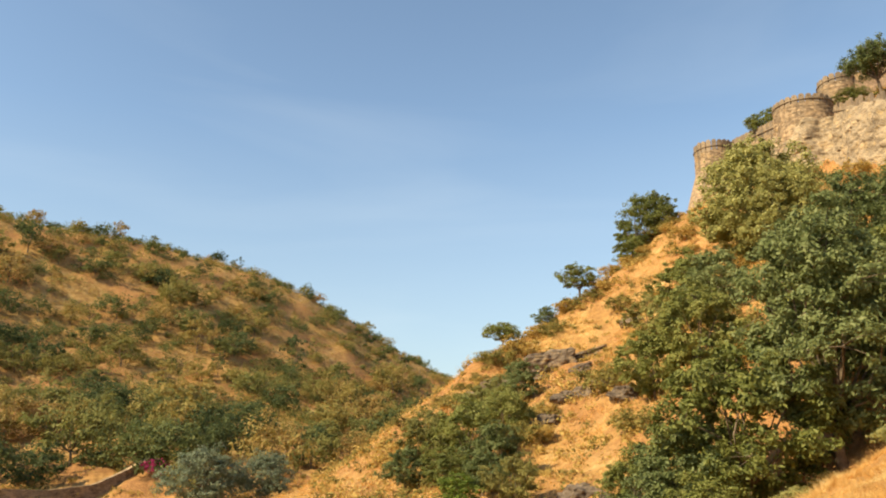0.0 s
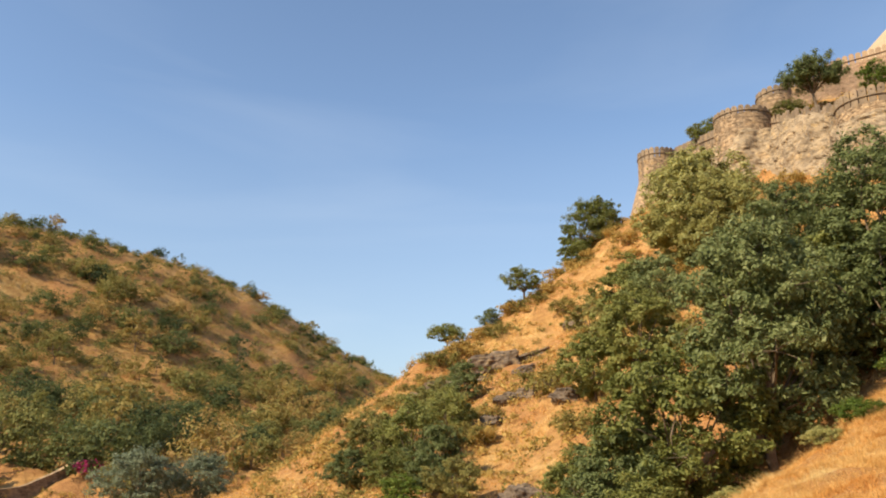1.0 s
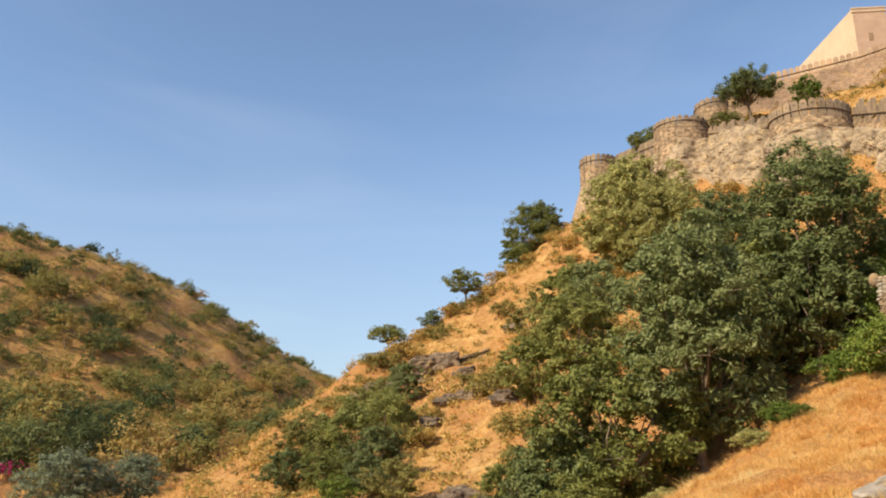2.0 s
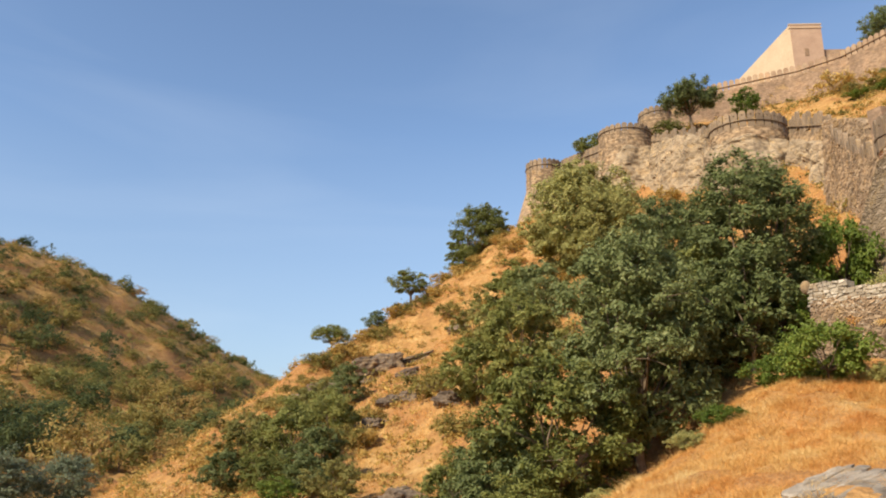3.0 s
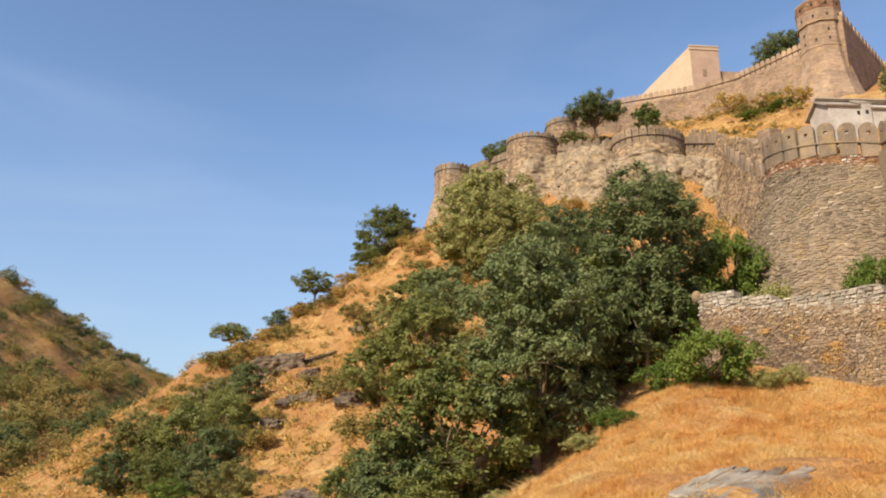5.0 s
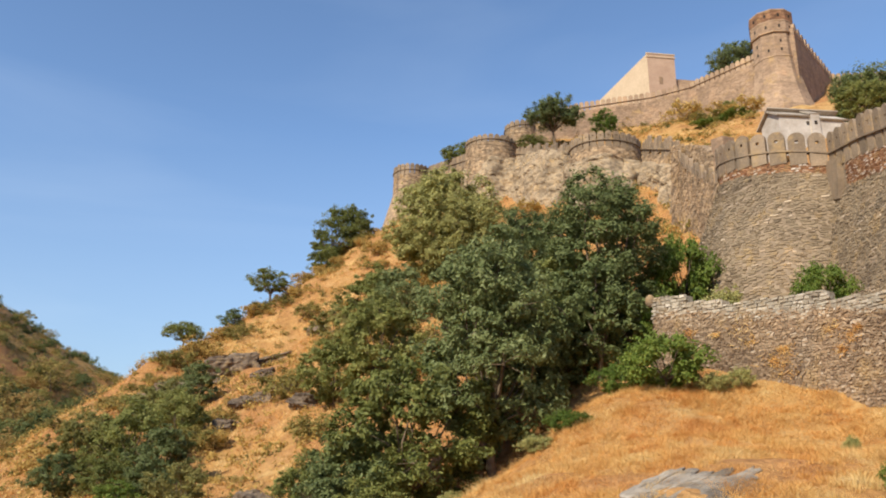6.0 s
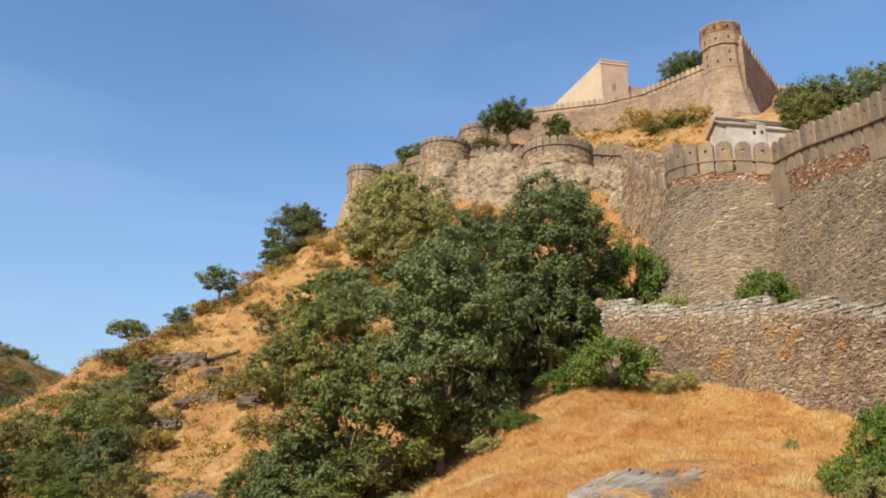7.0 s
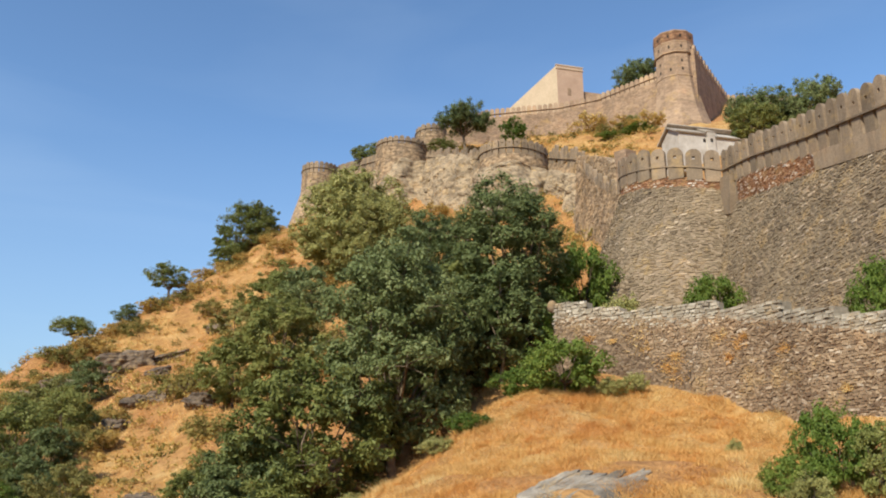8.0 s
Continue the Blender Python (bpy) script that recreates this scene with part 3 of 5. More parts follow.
def watch_tower():
    x, y = on_bearing(47.7, 117)
    z = 49.0
    t = thing("watch_tower", x, y, z, "tall tapering octagonal sandstone tower with a banded top", "tower")
    bm = bmesh.new()
    n, prev = 10, None
    for r, h in ((5.4, -3), (4.9, 2), (4.0, 5), (3.35, 8.0), (3.1, 10.5), (3.05, 11.0), (2.95, 14.6), (3.14, 14.9), (3.06, 18.3)):
        ring = [bm.verts.new((r * math.cos(2 * math.pi * k / n + 0.2), r * math.sin(2 * math.pi * k / n + 0.2), h)) for k in range(n)]
        if prev:
            for k in range(n):
                bm.faces.new((prev[k], prev[(k + 1) % n], ring[(k + 1) % n], ring[k]))
        prev = ring
    bm.faces.new(prev)
    part("shaft", from_bm("shaft", bm, SANDSTONE), t)
    for h, r in ((10.75, 3.1), (14.7, 3.16), (16.5, 3.1), (18.3, 3.08)):
        b = bmesh.new()
        lo = [[b.verts.new((rr * math.cos(2 * math.pi * k / n + 0.2), rr * math.sin(2 * math.pi * k / n + 0.2), h + dz)) for k in range(n)]
              for rr, dz in ((r - 0.4, -0.09), (r + 0.06, -0.09), (r + 0.06, 0.09), (r - 0.4, 0.09))]
        for a, c in zip(lo, lo[1:] + lo[:1]):
            for k in range(n):
                b.faces.new((a[k], a[(k + 1) % n], c[(k + 1) % n], c[k]))
        part("band", from_bm("band", b, PALE_PARAPET), t)
    b = bmesh.new()
    low, high = [[b.verts.new((3.15 * math.cos(2 * math.pi * k / n + 0.2), 3.15 * math.sin(2 * math.pi * k / n + 0.2), h)) for k in range(n)] for h in (16.65, 18.15)]
    for k in range(n):
        b.faces.new((low[k], low[(k + 1) % n], high[(k + 1) % n], high[k]))
    part("brick_frieze", from_bm("brick_frieze", b, FRIEZE), t, "reddish brick frieze")
    # loopholes: near-black boxes standing proud, their inner shade put into the colour
    hv, hf = [], []
    box_mesh(hv, hf, (-0.14, -0.02, -0.24), (0.14, 0.25, 0.24))
    hole = mesh_from("loophole", hv, hf, HOLLOW_SHADE)
    for h, rr, step in ((11.8, 3.03, 1), (13.2, 2.98, 2), (17.4, 3.18, 1), (15.6, 3.12, 1)):
        for k in range(0, n, step):
            a = 2 * math.pi * (k + 0.5) / n + 0.2
            c = rr * math.cos(math.pi / n)
            part("loophole", hole, t, m=Matrix.Translation((c * math.cos(a), c * math.sin(a), h)) @ Matrix.Rotation(a + math.pi / 2, 4, "Z"))
    return t


def flank_wall():
    """The stepped wall that climbs down behind the tower."""
    x0, y0 = on_bearing(48.6, 115.5)
    x1, y1 = on_bearing(50.75, 143)
    w = thing("flank_wall", 0, 0, 0, "shaded stepped wall joining the tower to the hilltop", "fort wall", "upper fort walls")
    path = [(x0, y0, 64.4, 46), (x0 + (x1 - x0) * 0.3, y0 + (y1 - y0) * 0.3, 65.2, 46), (x1, y1, 68.0, 50)]
    path = path[::-1]
    part("core", core_mesh("core", path, 1.2, 0.0, SANDSTONE), w)
    parapet(w, [(a, b, c + 0.9, d) for a, b, c, d in path], merlon_mesh("merlon", 1.4, 0.6, 1.1, 0.5, PALE_PARAPET, 0, 6), 2.3, 1.7, 0.5, 33, 0.1, -0.75)
    x2, y2 = on_bearing(56.0, 139)
    far_section("upper wall on the hilltop behind trees", [(x1, y1, 69.0, 50), (x2, y2, 64.5, 50)], 0.05, SANDSTONE, PALE_PARAPET, 34, 1.6, 0, "upper fort walls")


def palace_block():
    ax, ay = on_bearing(38.7, 148)
    bx, by = on_bearing(40.7, 150.5)
    cx, cy = on_bearing(33.4, 166)
    z0 = 66.0
    b = thing("palace_block", ax, ay, z0, "smooth pale plastered palace block with a sloping side wall", "building")
    zt = 82.2 - z0
    v = [(0, 0, 0), (bx - ax, by - ay, 0), (bx - ax + cx - ax, by - ay + cy - ay, 0), (cx - ax, cy - ay, 0)]
    tops = [zt, zt, 11.6, 11.6]
    v += [(x, y, h) for (x, y, _), h in zip(v, tops)]
    f = [(3, 2, 1, 0), (4, 5, 6, 7), (0, 1, 5, 4), (1, 2, 6, 5), (2, 3, 7, 6), (3, 0, 4, 7)]
    part("wall", mesh_from("wall", v, f, PLASTER), b)
    d = Vector((bx - ax, by - ay, 0))
    m = Matrix.Rotation(math.atan2(d.y, d.x), 4, "Z")
    cv, cf = [], []
    box_mesh(cv, cf, (-0.15, -0.18, zt - 0.75), (d.length + 0.15, 0.5, zt - 0.55))
    box_mesh(cv, cf, (-0.15, -0.12, zt + 0.0), (d.length + 0.15, 0.5, zt + 0.22))
    part("cornice", mesh_from("cornice", cv, cf, PLASTER), b, m=m)
    fv, ff = [], []
    box_mesh(fv, ff, (0.0, -0.03, 0), (d.length, 0.1, zt))
    part("front_wall", mesh_from("front_wall", fv, ff, PINKSTONE), b, "pinkish plaster front", m=m)
    wv, wf = [], []
    box_mesh(wv, wf, (2.2, -0.07, 9.6), (3.0, 0.1, 11.2))
    part("window", mesh_from("window", wv, wf, SANDSTONE), b, "small pinkish niche window", m=m)
    sv, sf = [], []
    box_mesh(sv, sf, (d.length + 0.1, 0.6, 0), (d.length + 5.5, 6, 11.3))
    box_mesh(sv, sf, (d.length + 5.5, 1.6, 0), (d.length + 9.0, 6, 9.8))
    part("side_wing", mesh_from("side_wing", sv, sf, SANDSTONE), b, m=m)


def white_house():
    x0, y0 = on_bearing(47.5, 83.5)
    x1, y1 = on_bearing(51.6, 87.5)
    z = 32.8
    h = thing("gatehouse", x0, y0, z, "small whitewashed house with a low stone-slab roof", "house")
    d = Vector((x1 - x0, y1 - y0, 0))
    m = Matrix.Rotation(math.atan2(d.y, d.x), 4, "Z")
    L, wh = d.length, 37.9 - z
    v, f = [], []
    dep = 3.6
    for x in (0, L):
        v += [(x, 0, 0), (x, dep, 0), (x, dep, wh - 0.6), (x, dep / 2, wh + 0.5), (x, 0, wh - 0.6)]
    f = [(4, 3, 2, 1, 0), (5, 6, 7, 8, 9)] + [(k, (k + 1) % 5, 5 + (k + 1) % 5, 5 + k) for k in range(5)]
    part("wall", mesh_from("wall", v, f, WHITEWASH), h, m=m)
    rv, rf = [], []
    for k, (a, b) in enumerate(((0.0, 0.45), (0.45, 0.62), (0.62, 1.0))):
        lift = 0.28 if k == 1 else -0.12 * k
        s = math.atan2(1.1, dep / 2)
        mm = Matrix.Translation((0, -0.2, wh - 0.68 + lift)) @ Matrix.Rotation(s, 4, "X")
        box_mesh(rv, rf, (L * a - (0.35 if k == 0 else 0), 0, 0), (L * b + (0.35 if k == 2 else 0), 2.7, 0.16), mm)
    mm = Matrix.Translation((0, dep + 0.45, wh - 0.75)) @ Matrix.Rotation(-math.atan2(1.1, dep / 2), 4, "X")
    box_mesh(rv, rf, (-0.35, -3.15, 0), (L + 0.35, 0, 0.16), mm)
    part("roof", mesh_from("roof", rv, rf, ROOFSTONE), h, "grey weathered stone slabs", m=m)
    pv, pf = [], []
    box_mesh(pv, pf, (L * 0.47, -0.22, 0), (L * 0.6, 0.1, wh - 0.35))
    pier = part("porch_pier", mesh_from("porch_pier", pv, pf, WHITEWASH), h, m=m)
    # windows are proud near-black blocks; the shade inside is put into the colour
    for fx, ww in ((0.43, 0.28), (0.535, 0.3)):
        wv, wf = [], []
        box_mesh(wv, wf, (L * fx - ww / 2, -0.26 if 0.5 < fx < 0.6 else -0.05, wh - 1.5), (L * fx + ww / 2, 0.1, wh - 1.1))
        in_pier = 0.5 < fx < 0.6
        part("window", mesh_from("window", wv, wf, HOLLOW_SHADE), pier if in_pier else h, "small opening, its inner shade a near-black block", m=None if in_pier else m)


watch_tower()
flank_wall()
palace_block()
white_house()


def retaining_wall():
    w = thing("retaining_wall", 0, 0, 0, "rough rubble retaining wall with a stepped pale coping", "wall")
    path = [(26.5, 30.5, 8.0, 4.2), (19.1, 24.5, 7.75, 2.8), (19.9, 21.6, 7.15, 3.2), (20.8, 18.0, 6.8, 2.6), (20.4, 15.3, 6.15, 2.0), (19.8, 11.7, 5.2, 1.4), (18.0, 2.0, 3.9, 0.8)]
    batter = 0.13
    part("core", core_mesh("core", path, 0.9, batter, MORTAR, 0.5, 0.015), w)
    # pale coping in level stretches that step down
    for a, b, za in (((19.05, 24.55), (19.45, 23.2), 8.05), ((19.4, 23.4), (19.85, 21.75), 7.62), ((19.85, 21.75), (20.78, 18.05), 7.28), ((20.8, 18.05), (20.42, 15.4), 6.75),
                     ((20.42, 15.4), (20.1, 13.4), 6.2), ((20.1, 13.4), (19.75, 11.4), 5.75), ((19.75, 11.4), (18.0, 2.0), 5.2), ((26.5, 30.5), (19.05, 24.55), 7.9)):
        rows, r = stone_boxes([(*a, za, za - 0.95), (*b, za - 0.12, za - 1.05)], 0.02, 0.105, 0.26, 0.05, int(za * 100))
        part("coping_stones", mesh_from("coping_stones", *boxes_to_arrays(rows, r, 0.02), COPING), w, "pale grey coping stones")
        d = Vector((b[0] - a[0], b[1] - a[1], 0))
        ang = math.atan2(d.y, d.x)
        v, f = [], []
        box_mesh(v, f, (0, 0.03, -0.9), (d.length, 0.55, -0.03))
        v = [(px, py, pz - (0.12 * px / d.length if pz > -0.5 else 0)) for px, py, pz in v]
        m = Matrix.Translation((a[0], a[1], za)) @ Matrix.Rotation(ang, 4, "Z")
        part("coping", mesh_from("coping", v, f, COPING), w, m=m)
    bv = bmesh.new()
    bmesh.ops.create_uvsphere(bv, u_segments=12, v_segments=8, radius=0.2)
    part("corner_knob", from_bm("corner_knob", bv, PARAPET, True), w, "rounded corner stone", Matrix.Translation((19.05, 24.72, 7.92)) @ Matrix.Diagonal((1, 1, 1.3, 1)))
    return w, path, batter


RETAINING = retaining_wall()
# ---- trees and bushes ----


def tube(verts, faces, pts, radii, sides=7):
    n0 = len(verts)
    for k, (p, r) in enumerate(zip(pts, radii)):
        d = (Vector(pts[min(k + 1, len(pts) - 1)]) - Vector(pts[max(k - 1, 0)])).normalized()
        a = d.orthogonal().normalized()
        b = d.cross(a)
        for s in range(sides):
            w = 2 * math.pi * s / sides
            verts.append(tuple(Vector(p) + (a * math.cos(w) + b * math.sin(w)) * r))
    for k in range(len(pts) - 1):
        for s in range(sides):
            faces.append((n0 + k * sides + s, n0 + k * sides + (s + 1) % sides, n0 + (k + 1) * sides + (s + 1) % sides, n0 + (k + 1) * sides + s))


def limb(verts, faces, a, b, r0, r1, rng, bend=0.12, sides=6):
    a, b = Vector(a), Vector(b)
    d = b - a
    off = Vector((rng.uniform(-1, 1), rng.uniform(-1, 1), rng.uniform(0, 1))) * d.length * bend
    pts = [a + d * s + off * math.sin(math.pi * s) for s in (0, 0.3, 0.6, 0.85, 1)]
    tube(verts, faces, pts, [r0 + (r1 - r0) * s for s in (0, 0.3, 0.6, 0.85, 1)], sides)


def leaf_arrays(centres, spread, per, size, r, flat=0.75, out=None):
    """Clumps of small pointed leaves, each a folded pair of triangles, facing out from its crown and up."""
    n = len(centres) * per
    off = r.normal(0, 1, (n, 3)) * np.array([1, 1, flat])
    c = np.repeat(centres, per, axis=0) + off * np.repeat(spread, per)[:, None]
    nrm = off * 0.35 + r.normal(0, 0.5, (n, 3)) + np.array([0, 0, 0.5])
    if out is not None:
        nrm += np.repeat(out, per, axis=0) * 0.5
    nrm /= np.linalg.norm(nrm, axis=1)[:, None]
    d = np.cross(nrm, r.normal(0, 1, (n, 3)))
    d /= np.linalg.norm(d, axis=1)[:, None] + 1e-9
    side = np.cross(d, nrm)
    s = size * r.uniform(0.6, 1.35, n)[:, None]
    v = np.stack([c - d * s * 0.5, c + side * s * 0.25 + nrm * s * 0.08, c + d * s * 0.5, c - side * s * 0.25 + nrm * s * 0.08], 1).reshape(-1, 3)
    i = np.arange(n)[:, None] * 4
    f = np.stack([i + [0, 1, 2], i + [0, 2, 3]], 1).reshape(-1, 3)
    return v, f


def tree_meshes(seed, height, radius, skirt, lobes, clumps, per, leaf, mat, lean=(0, 0), gappy=0.0, taper=0.25, fine=0.16, trunk_r=None, lobe=0.36, twigs=5, tiers=0.9, open_under=0.6):
    """Trunk-and-limbs mesh and crown mesh of one tree, base at the origin. skirt: height of the lowest leaves.
    tiers: how tall a lobe is for its width; open_under: how bare the lobes are underneath."""
    rng, r = random.Random(seed), np.random.RandomState(seed)
    half = (height - skirt) / 2
    mid = skirt + half
    tv, tf, centres, spreads, outs = [], [], [], [], []
    tr = trunk_r or max(0.05, height * 0.02)
    fork = Vector((lean[0] * 0.4, lean[1] * 0.4, max(skirt * 0.9, height * 0.18)))
    limb(tv, tf, (0, 0, -0.5), fork, tr * 1.25, tr * 0.8, rng, 0.08, 8)
    for k in range(lobes):
        a = k * 2.4 + rng.uniform(-0.4, 0.4)
        e = -1 + 2 * (k + rng.uniform(0.1, 0.9)) / lobes
        ring = math.sqrt(max(0.0, 1 - e * e)) * (1 - taper * max(0, e)) * rng.uniform(0.5, 0.85)
        lr = radius * lobe * rng.uniform(0.65, 1.3)
        lc = Vector((math.cos(a) * ring * radius + lean[0] * (0.6 + 0.4 * e), math.sin(a) * ring * radius + lean[1] * (0.6 + 0.4 * e), mid + e * max(0.1, half - lr * 0.6)))
        limb(tv, tf, fork, lc, tr * 0.45, tr * 0.10, rng, 0.14)
        m = max(3, int(clumps / lobes))
        u = r.normal(0, 1, (m, 3))
        u /= np.linalg.norm(u, axis=1)[:, None]
        u[:, 2] = np.where(u[:, 2] < 0, u[:, 2] * open_under, u[:, 2])
        # uneven outline: each lobe bulges and dents
        dent = 1 + 0.22 * np.sin(u @ r.normal(0, 2.6, 3) + rng.uniform(0, 6))
        rad = lr * (np.where(r.rand(m) < 0.12, r.uniform(0.2, 0.6, m), r.uniform(0.78, 1.12, m)) * dent)[:, None]
        pts = np.array(lc) + u * rad * np.array([1, 1, tiers])
        keep = (pts[:, 2] > 0.15) & (r.rand(m) > gappy)
        pts = pts[keep]
        outs.append(u[keep])
        centres.append(pts)
        spreads.append(lr * r.uniform(0.6, 1.4, len(pts)) * fine)
        for q in pts[:: max(1, len(pts) // twigs)] if twigs else ():
            limb(tv, tf, lc, q, tr * 0.12, tr * 0.04, rng, 0.1, 4)
    v, f = leaf_arrays(np.concatenate(centres), np.concatenate(spreads), per, leaf, r, out=np.concatenate(outs))
    return mesh_from("trunk", tv, tf, BARK, True), mesh_from("crown", v, f, mat)


def tree(name, label, category, meshes, x, y, z=None, turn=0.0, size=1.0, group="", tall=1.0):
    z = ground_at(x, y) if z is None else z
    t = thing(name, 0, 0, 0, label, category, group)
    t.matrix_basis = Matrix.Translation((x, y, z)) @ Matrix.Rotation(turn, 4, "Z") @ Matrix.Diagonal((size, size, size * tall, 1))
    part("trunk", meshes[0], t)
    part("crown", meshes[1], t)
    return t


BIG_A = tree_meshes(1, 10.5, 4.6, 0.8, 24, 640, 66, 0.24, DARK_LEAF, gappy=0.1, fine=0.13, lobe=0.30)
BIG_B = tree_meshes(2, 11.5, 3.9, 0.4, 25, 640, 66, 0.24, DARK_LEAF, gappy=0.0, fine=0.15, lobe=0.37, taper=0.1)
BIG_C = tree_meshes(3, 7.5, 3.9, 0.4, 20, 480, 62, 0.24, MID_LEAF, gappy=0.1, fine=0.13, lobe=0.31)
PALE = tree_meshes(4, 11.5, 5.4, 0.4, 24, 720, 56, 0.32, OLIVE_LEAF, gappy=0.03, fine=0.14, lobe=0.35, taper=0.05)
MED = [tree_meshes(5 + k, 5.0, 2.7, 0.3, 13, 250, 50, 0.21, m, gappy=0.1, fine=0.14, lobe=0.37) for k, m in enumerate((MID_LEAF, DARK_LEAF, DULL_LEAF, GREEN_LEAF))]
FLAT = [tree_meshes(10 + k, 8.0, 4.2, 3.4, 13, 330, 46, 0.26, m, (0.8, 0), 0.15, 0.0, fine=0.15) for k, m in enumerate((DARK_LEAF, MID_LEAF))]
THIN = tree_meshes(14, 5.8, 3.0, 1.8, 14, 300, 32, 0.22, MID_LEAF, (-0.7, 0.2), 0.15, 0.0, trunk_r=0.17, lobe=0.32, tiers=0.65)
UMBRELLA = tree_meshes(51, 8.6, 4.9, 4.6, 17, 420, 46, 0.28, DARK_LEAF, (0.4, 0), 0.1, 0.1, fine=0.15, trunk_r=0.24, lobe=0.30, tiers=0.7, open_under=0.3)
DENSE = tree_meshes(52, 8.5, 5.2, 1.6, 24, 620, 46, 0.30, DARK_LEAF, (0, 0), 0.05, 0.0, fine=0.14, lobe=0.32, tiers=0.8, open_under=0.4)
TIERED = tree_meshes(54, 10.0, 4.0, 0.8, 19, 460, 46, 0.27, MID_LEAF, (2.6, -0.6), 0.1, 0.3, fine=0.15, trunk_r=0.2, lobe=0.34, tiers=0.8, open_under=0.45)
BUSH = [tree_meshes(16 + k, 2.0, 1.6, 0.05, 20, 300, 40, 0.125, m, taper=0.1, gappy=0.1, fine=0.2, lobe=0.27) for k, m in enumerate((GREEN_LEAF, MID_LEAF, OLIVE_LEAF, MID_LEAF))]
DRY_BUSH = [tree_meshes(30 + k, 2.0, 1.7, 0.05, 12, 80, 22, 0.22, m, taper=0.1, gappy=0.1, fine=0.28, lobe=0.32, twigs=2) for k, m in enumerate((SCRUB_LEAF, OLIVE_SCRUB))]
GREYT = tree_meshes(22, 8.0, 4.8, 0.4, 18, 420, 30, 0.32, GREY_LEAF)
PINK = tree_meshes(23, 2.6, 2.2, 0.1, 9, 160, 20, 0.26, PINK_LEAF)

NEAR_GROUP = "trees on the slope below the fort"
# label, kind of tree, bearing, distance, turn, size, stretch in height
TREES = [
    ("broad dark green tree standing in the gully", BIG_A, 26.2, 38, 0.4, 1.0, 1.05),
    ("dense green tree beside the gully tree", BIG_C, 20.6, 37, 1.0, 1.0, 1.0),
    ("tall dark green tree behind the retaining wall corner", BIG_B, 34.2, 44, 2.0, 0.96, 0.9),
    ("dark leafy tree behind the gully trees", BIG_A, 28.8, 50, 4.0, 0.85, 0.95),
    # the next two low trees are added to fill the shaded hollow
    ("low tree added to fill the shaded gully hollow", BIG_C, 31.6, 45, 2.2, 0.9, 0.9),
    ("low dark tree added in the shaded hollow by the retaining wall corner", MED[1], 34.0, 41, 1.2, 1.25, 1.0),
    ("dark tree filling the gully", BIG_C, 28.2, 44, 0.2, 1.0, 0.84),
    # added to keep the shaded hollow dark where bare ground showed through
    ("low dark tree added to fill the shade under the gully trees", MED[1], 30.2, 41, 5.2, 1.0, 0.9),
    ("green tree behind the gully trees", BIG_C, 25.6, 54, 1.2, 0.85, 0.75),
    ("pale olive tree with sparse yellowing leaves", PALE, 22.6, 80, 0.0, 1.06, 1.0),
    ("pale olive tree on the upper slope", PALE, 24.2, 76, 2.0, 0.72, 1.0),
    ("green tree on the rocky slope", BIG_C, 14.8, 56, 3.0, 0.72, 0.9),
    ("green tree on the middle slope", BIG_C, 18.0, 55, 5.0, 0.9, 1.0),
    ("olive tree on the upper slope", MED[2], 15.0, 72, 0.5, 1.0, 0.9),
    ("green tree on the upper slope", MED[0], 17.6, 74, 2.5, 1.3, 0.9),
    ("dark tree on the upper slope", MED[1], 19.5, 68, 2.5, 1.2, 1.0),
    ("low dark tree at the gully foot", MED[1], 14.6, 35, 0.5, 0.8, 0.9),
    ("low green tree at the gully foot", MED[0], 17.3, 34, 1.5, 0.72, 0.9),
    ("low olive tree on the lower slope", MED[2], -1.4, 58, 1.5, 0.85, 0.9),
    ("low green tree on the lower slope", MED[0], 1.6, 56, 2.5, 1.0, 0.95),
    ("low dark tree on the lower slope", MED[1], 3.8, 52, 0.5, 0.8, 0.95),
    ("green tree below the rock ledge", MED[1], 5.6, 72, 0.9, 0.85, 0.95),
    ("small olive tree below the rock ledge", MED[2], 3.2, 68, 3.9, 0.9, 0.9),
    ("dark bushy tree low on the slope", MED[1], -2.6, 55, 2.2, 0.65, 0.85),
    ("bushy tree low on the slope", MED[0], 0.2, 51, 4.2, 0.6, 0.85),
    ("dark bushy tree at the slope foot", MED[1], 2.8, 47, 3.2, 0.6, 0.85),
    ("bushy tree under the rock ledge", MED[0], 4.4, 62, 0.2, 0.9, 0.85),
    ("olive bushy tree on the lower slope", MED[2], -0.6, 64, 0.7, 0.8, 0.85),
    ("dark bushy tree in the dry gully", MED[1], 16.2, 37, 2.9, 1.0, 0.95),
    ("bushy tree in the dry gully", MED[0], 13.2, 39, 1.9, 0.7, 0.85),
    ("low olive bush at the foot of the slope", MED[2], 4.9, 44, 3.0, 0.6, 0.9),
    ("low green bush at the foot of the slope", MED[3], 1.0, 45, 4.0, 0.5, 0.8),
]
for label, kind_of, az, d, turn, size, tall in TREES:
    tree("tree", label, "tree", kind_of, *polar(az, d), None, turn, size, NEAR_GROUP, tall)

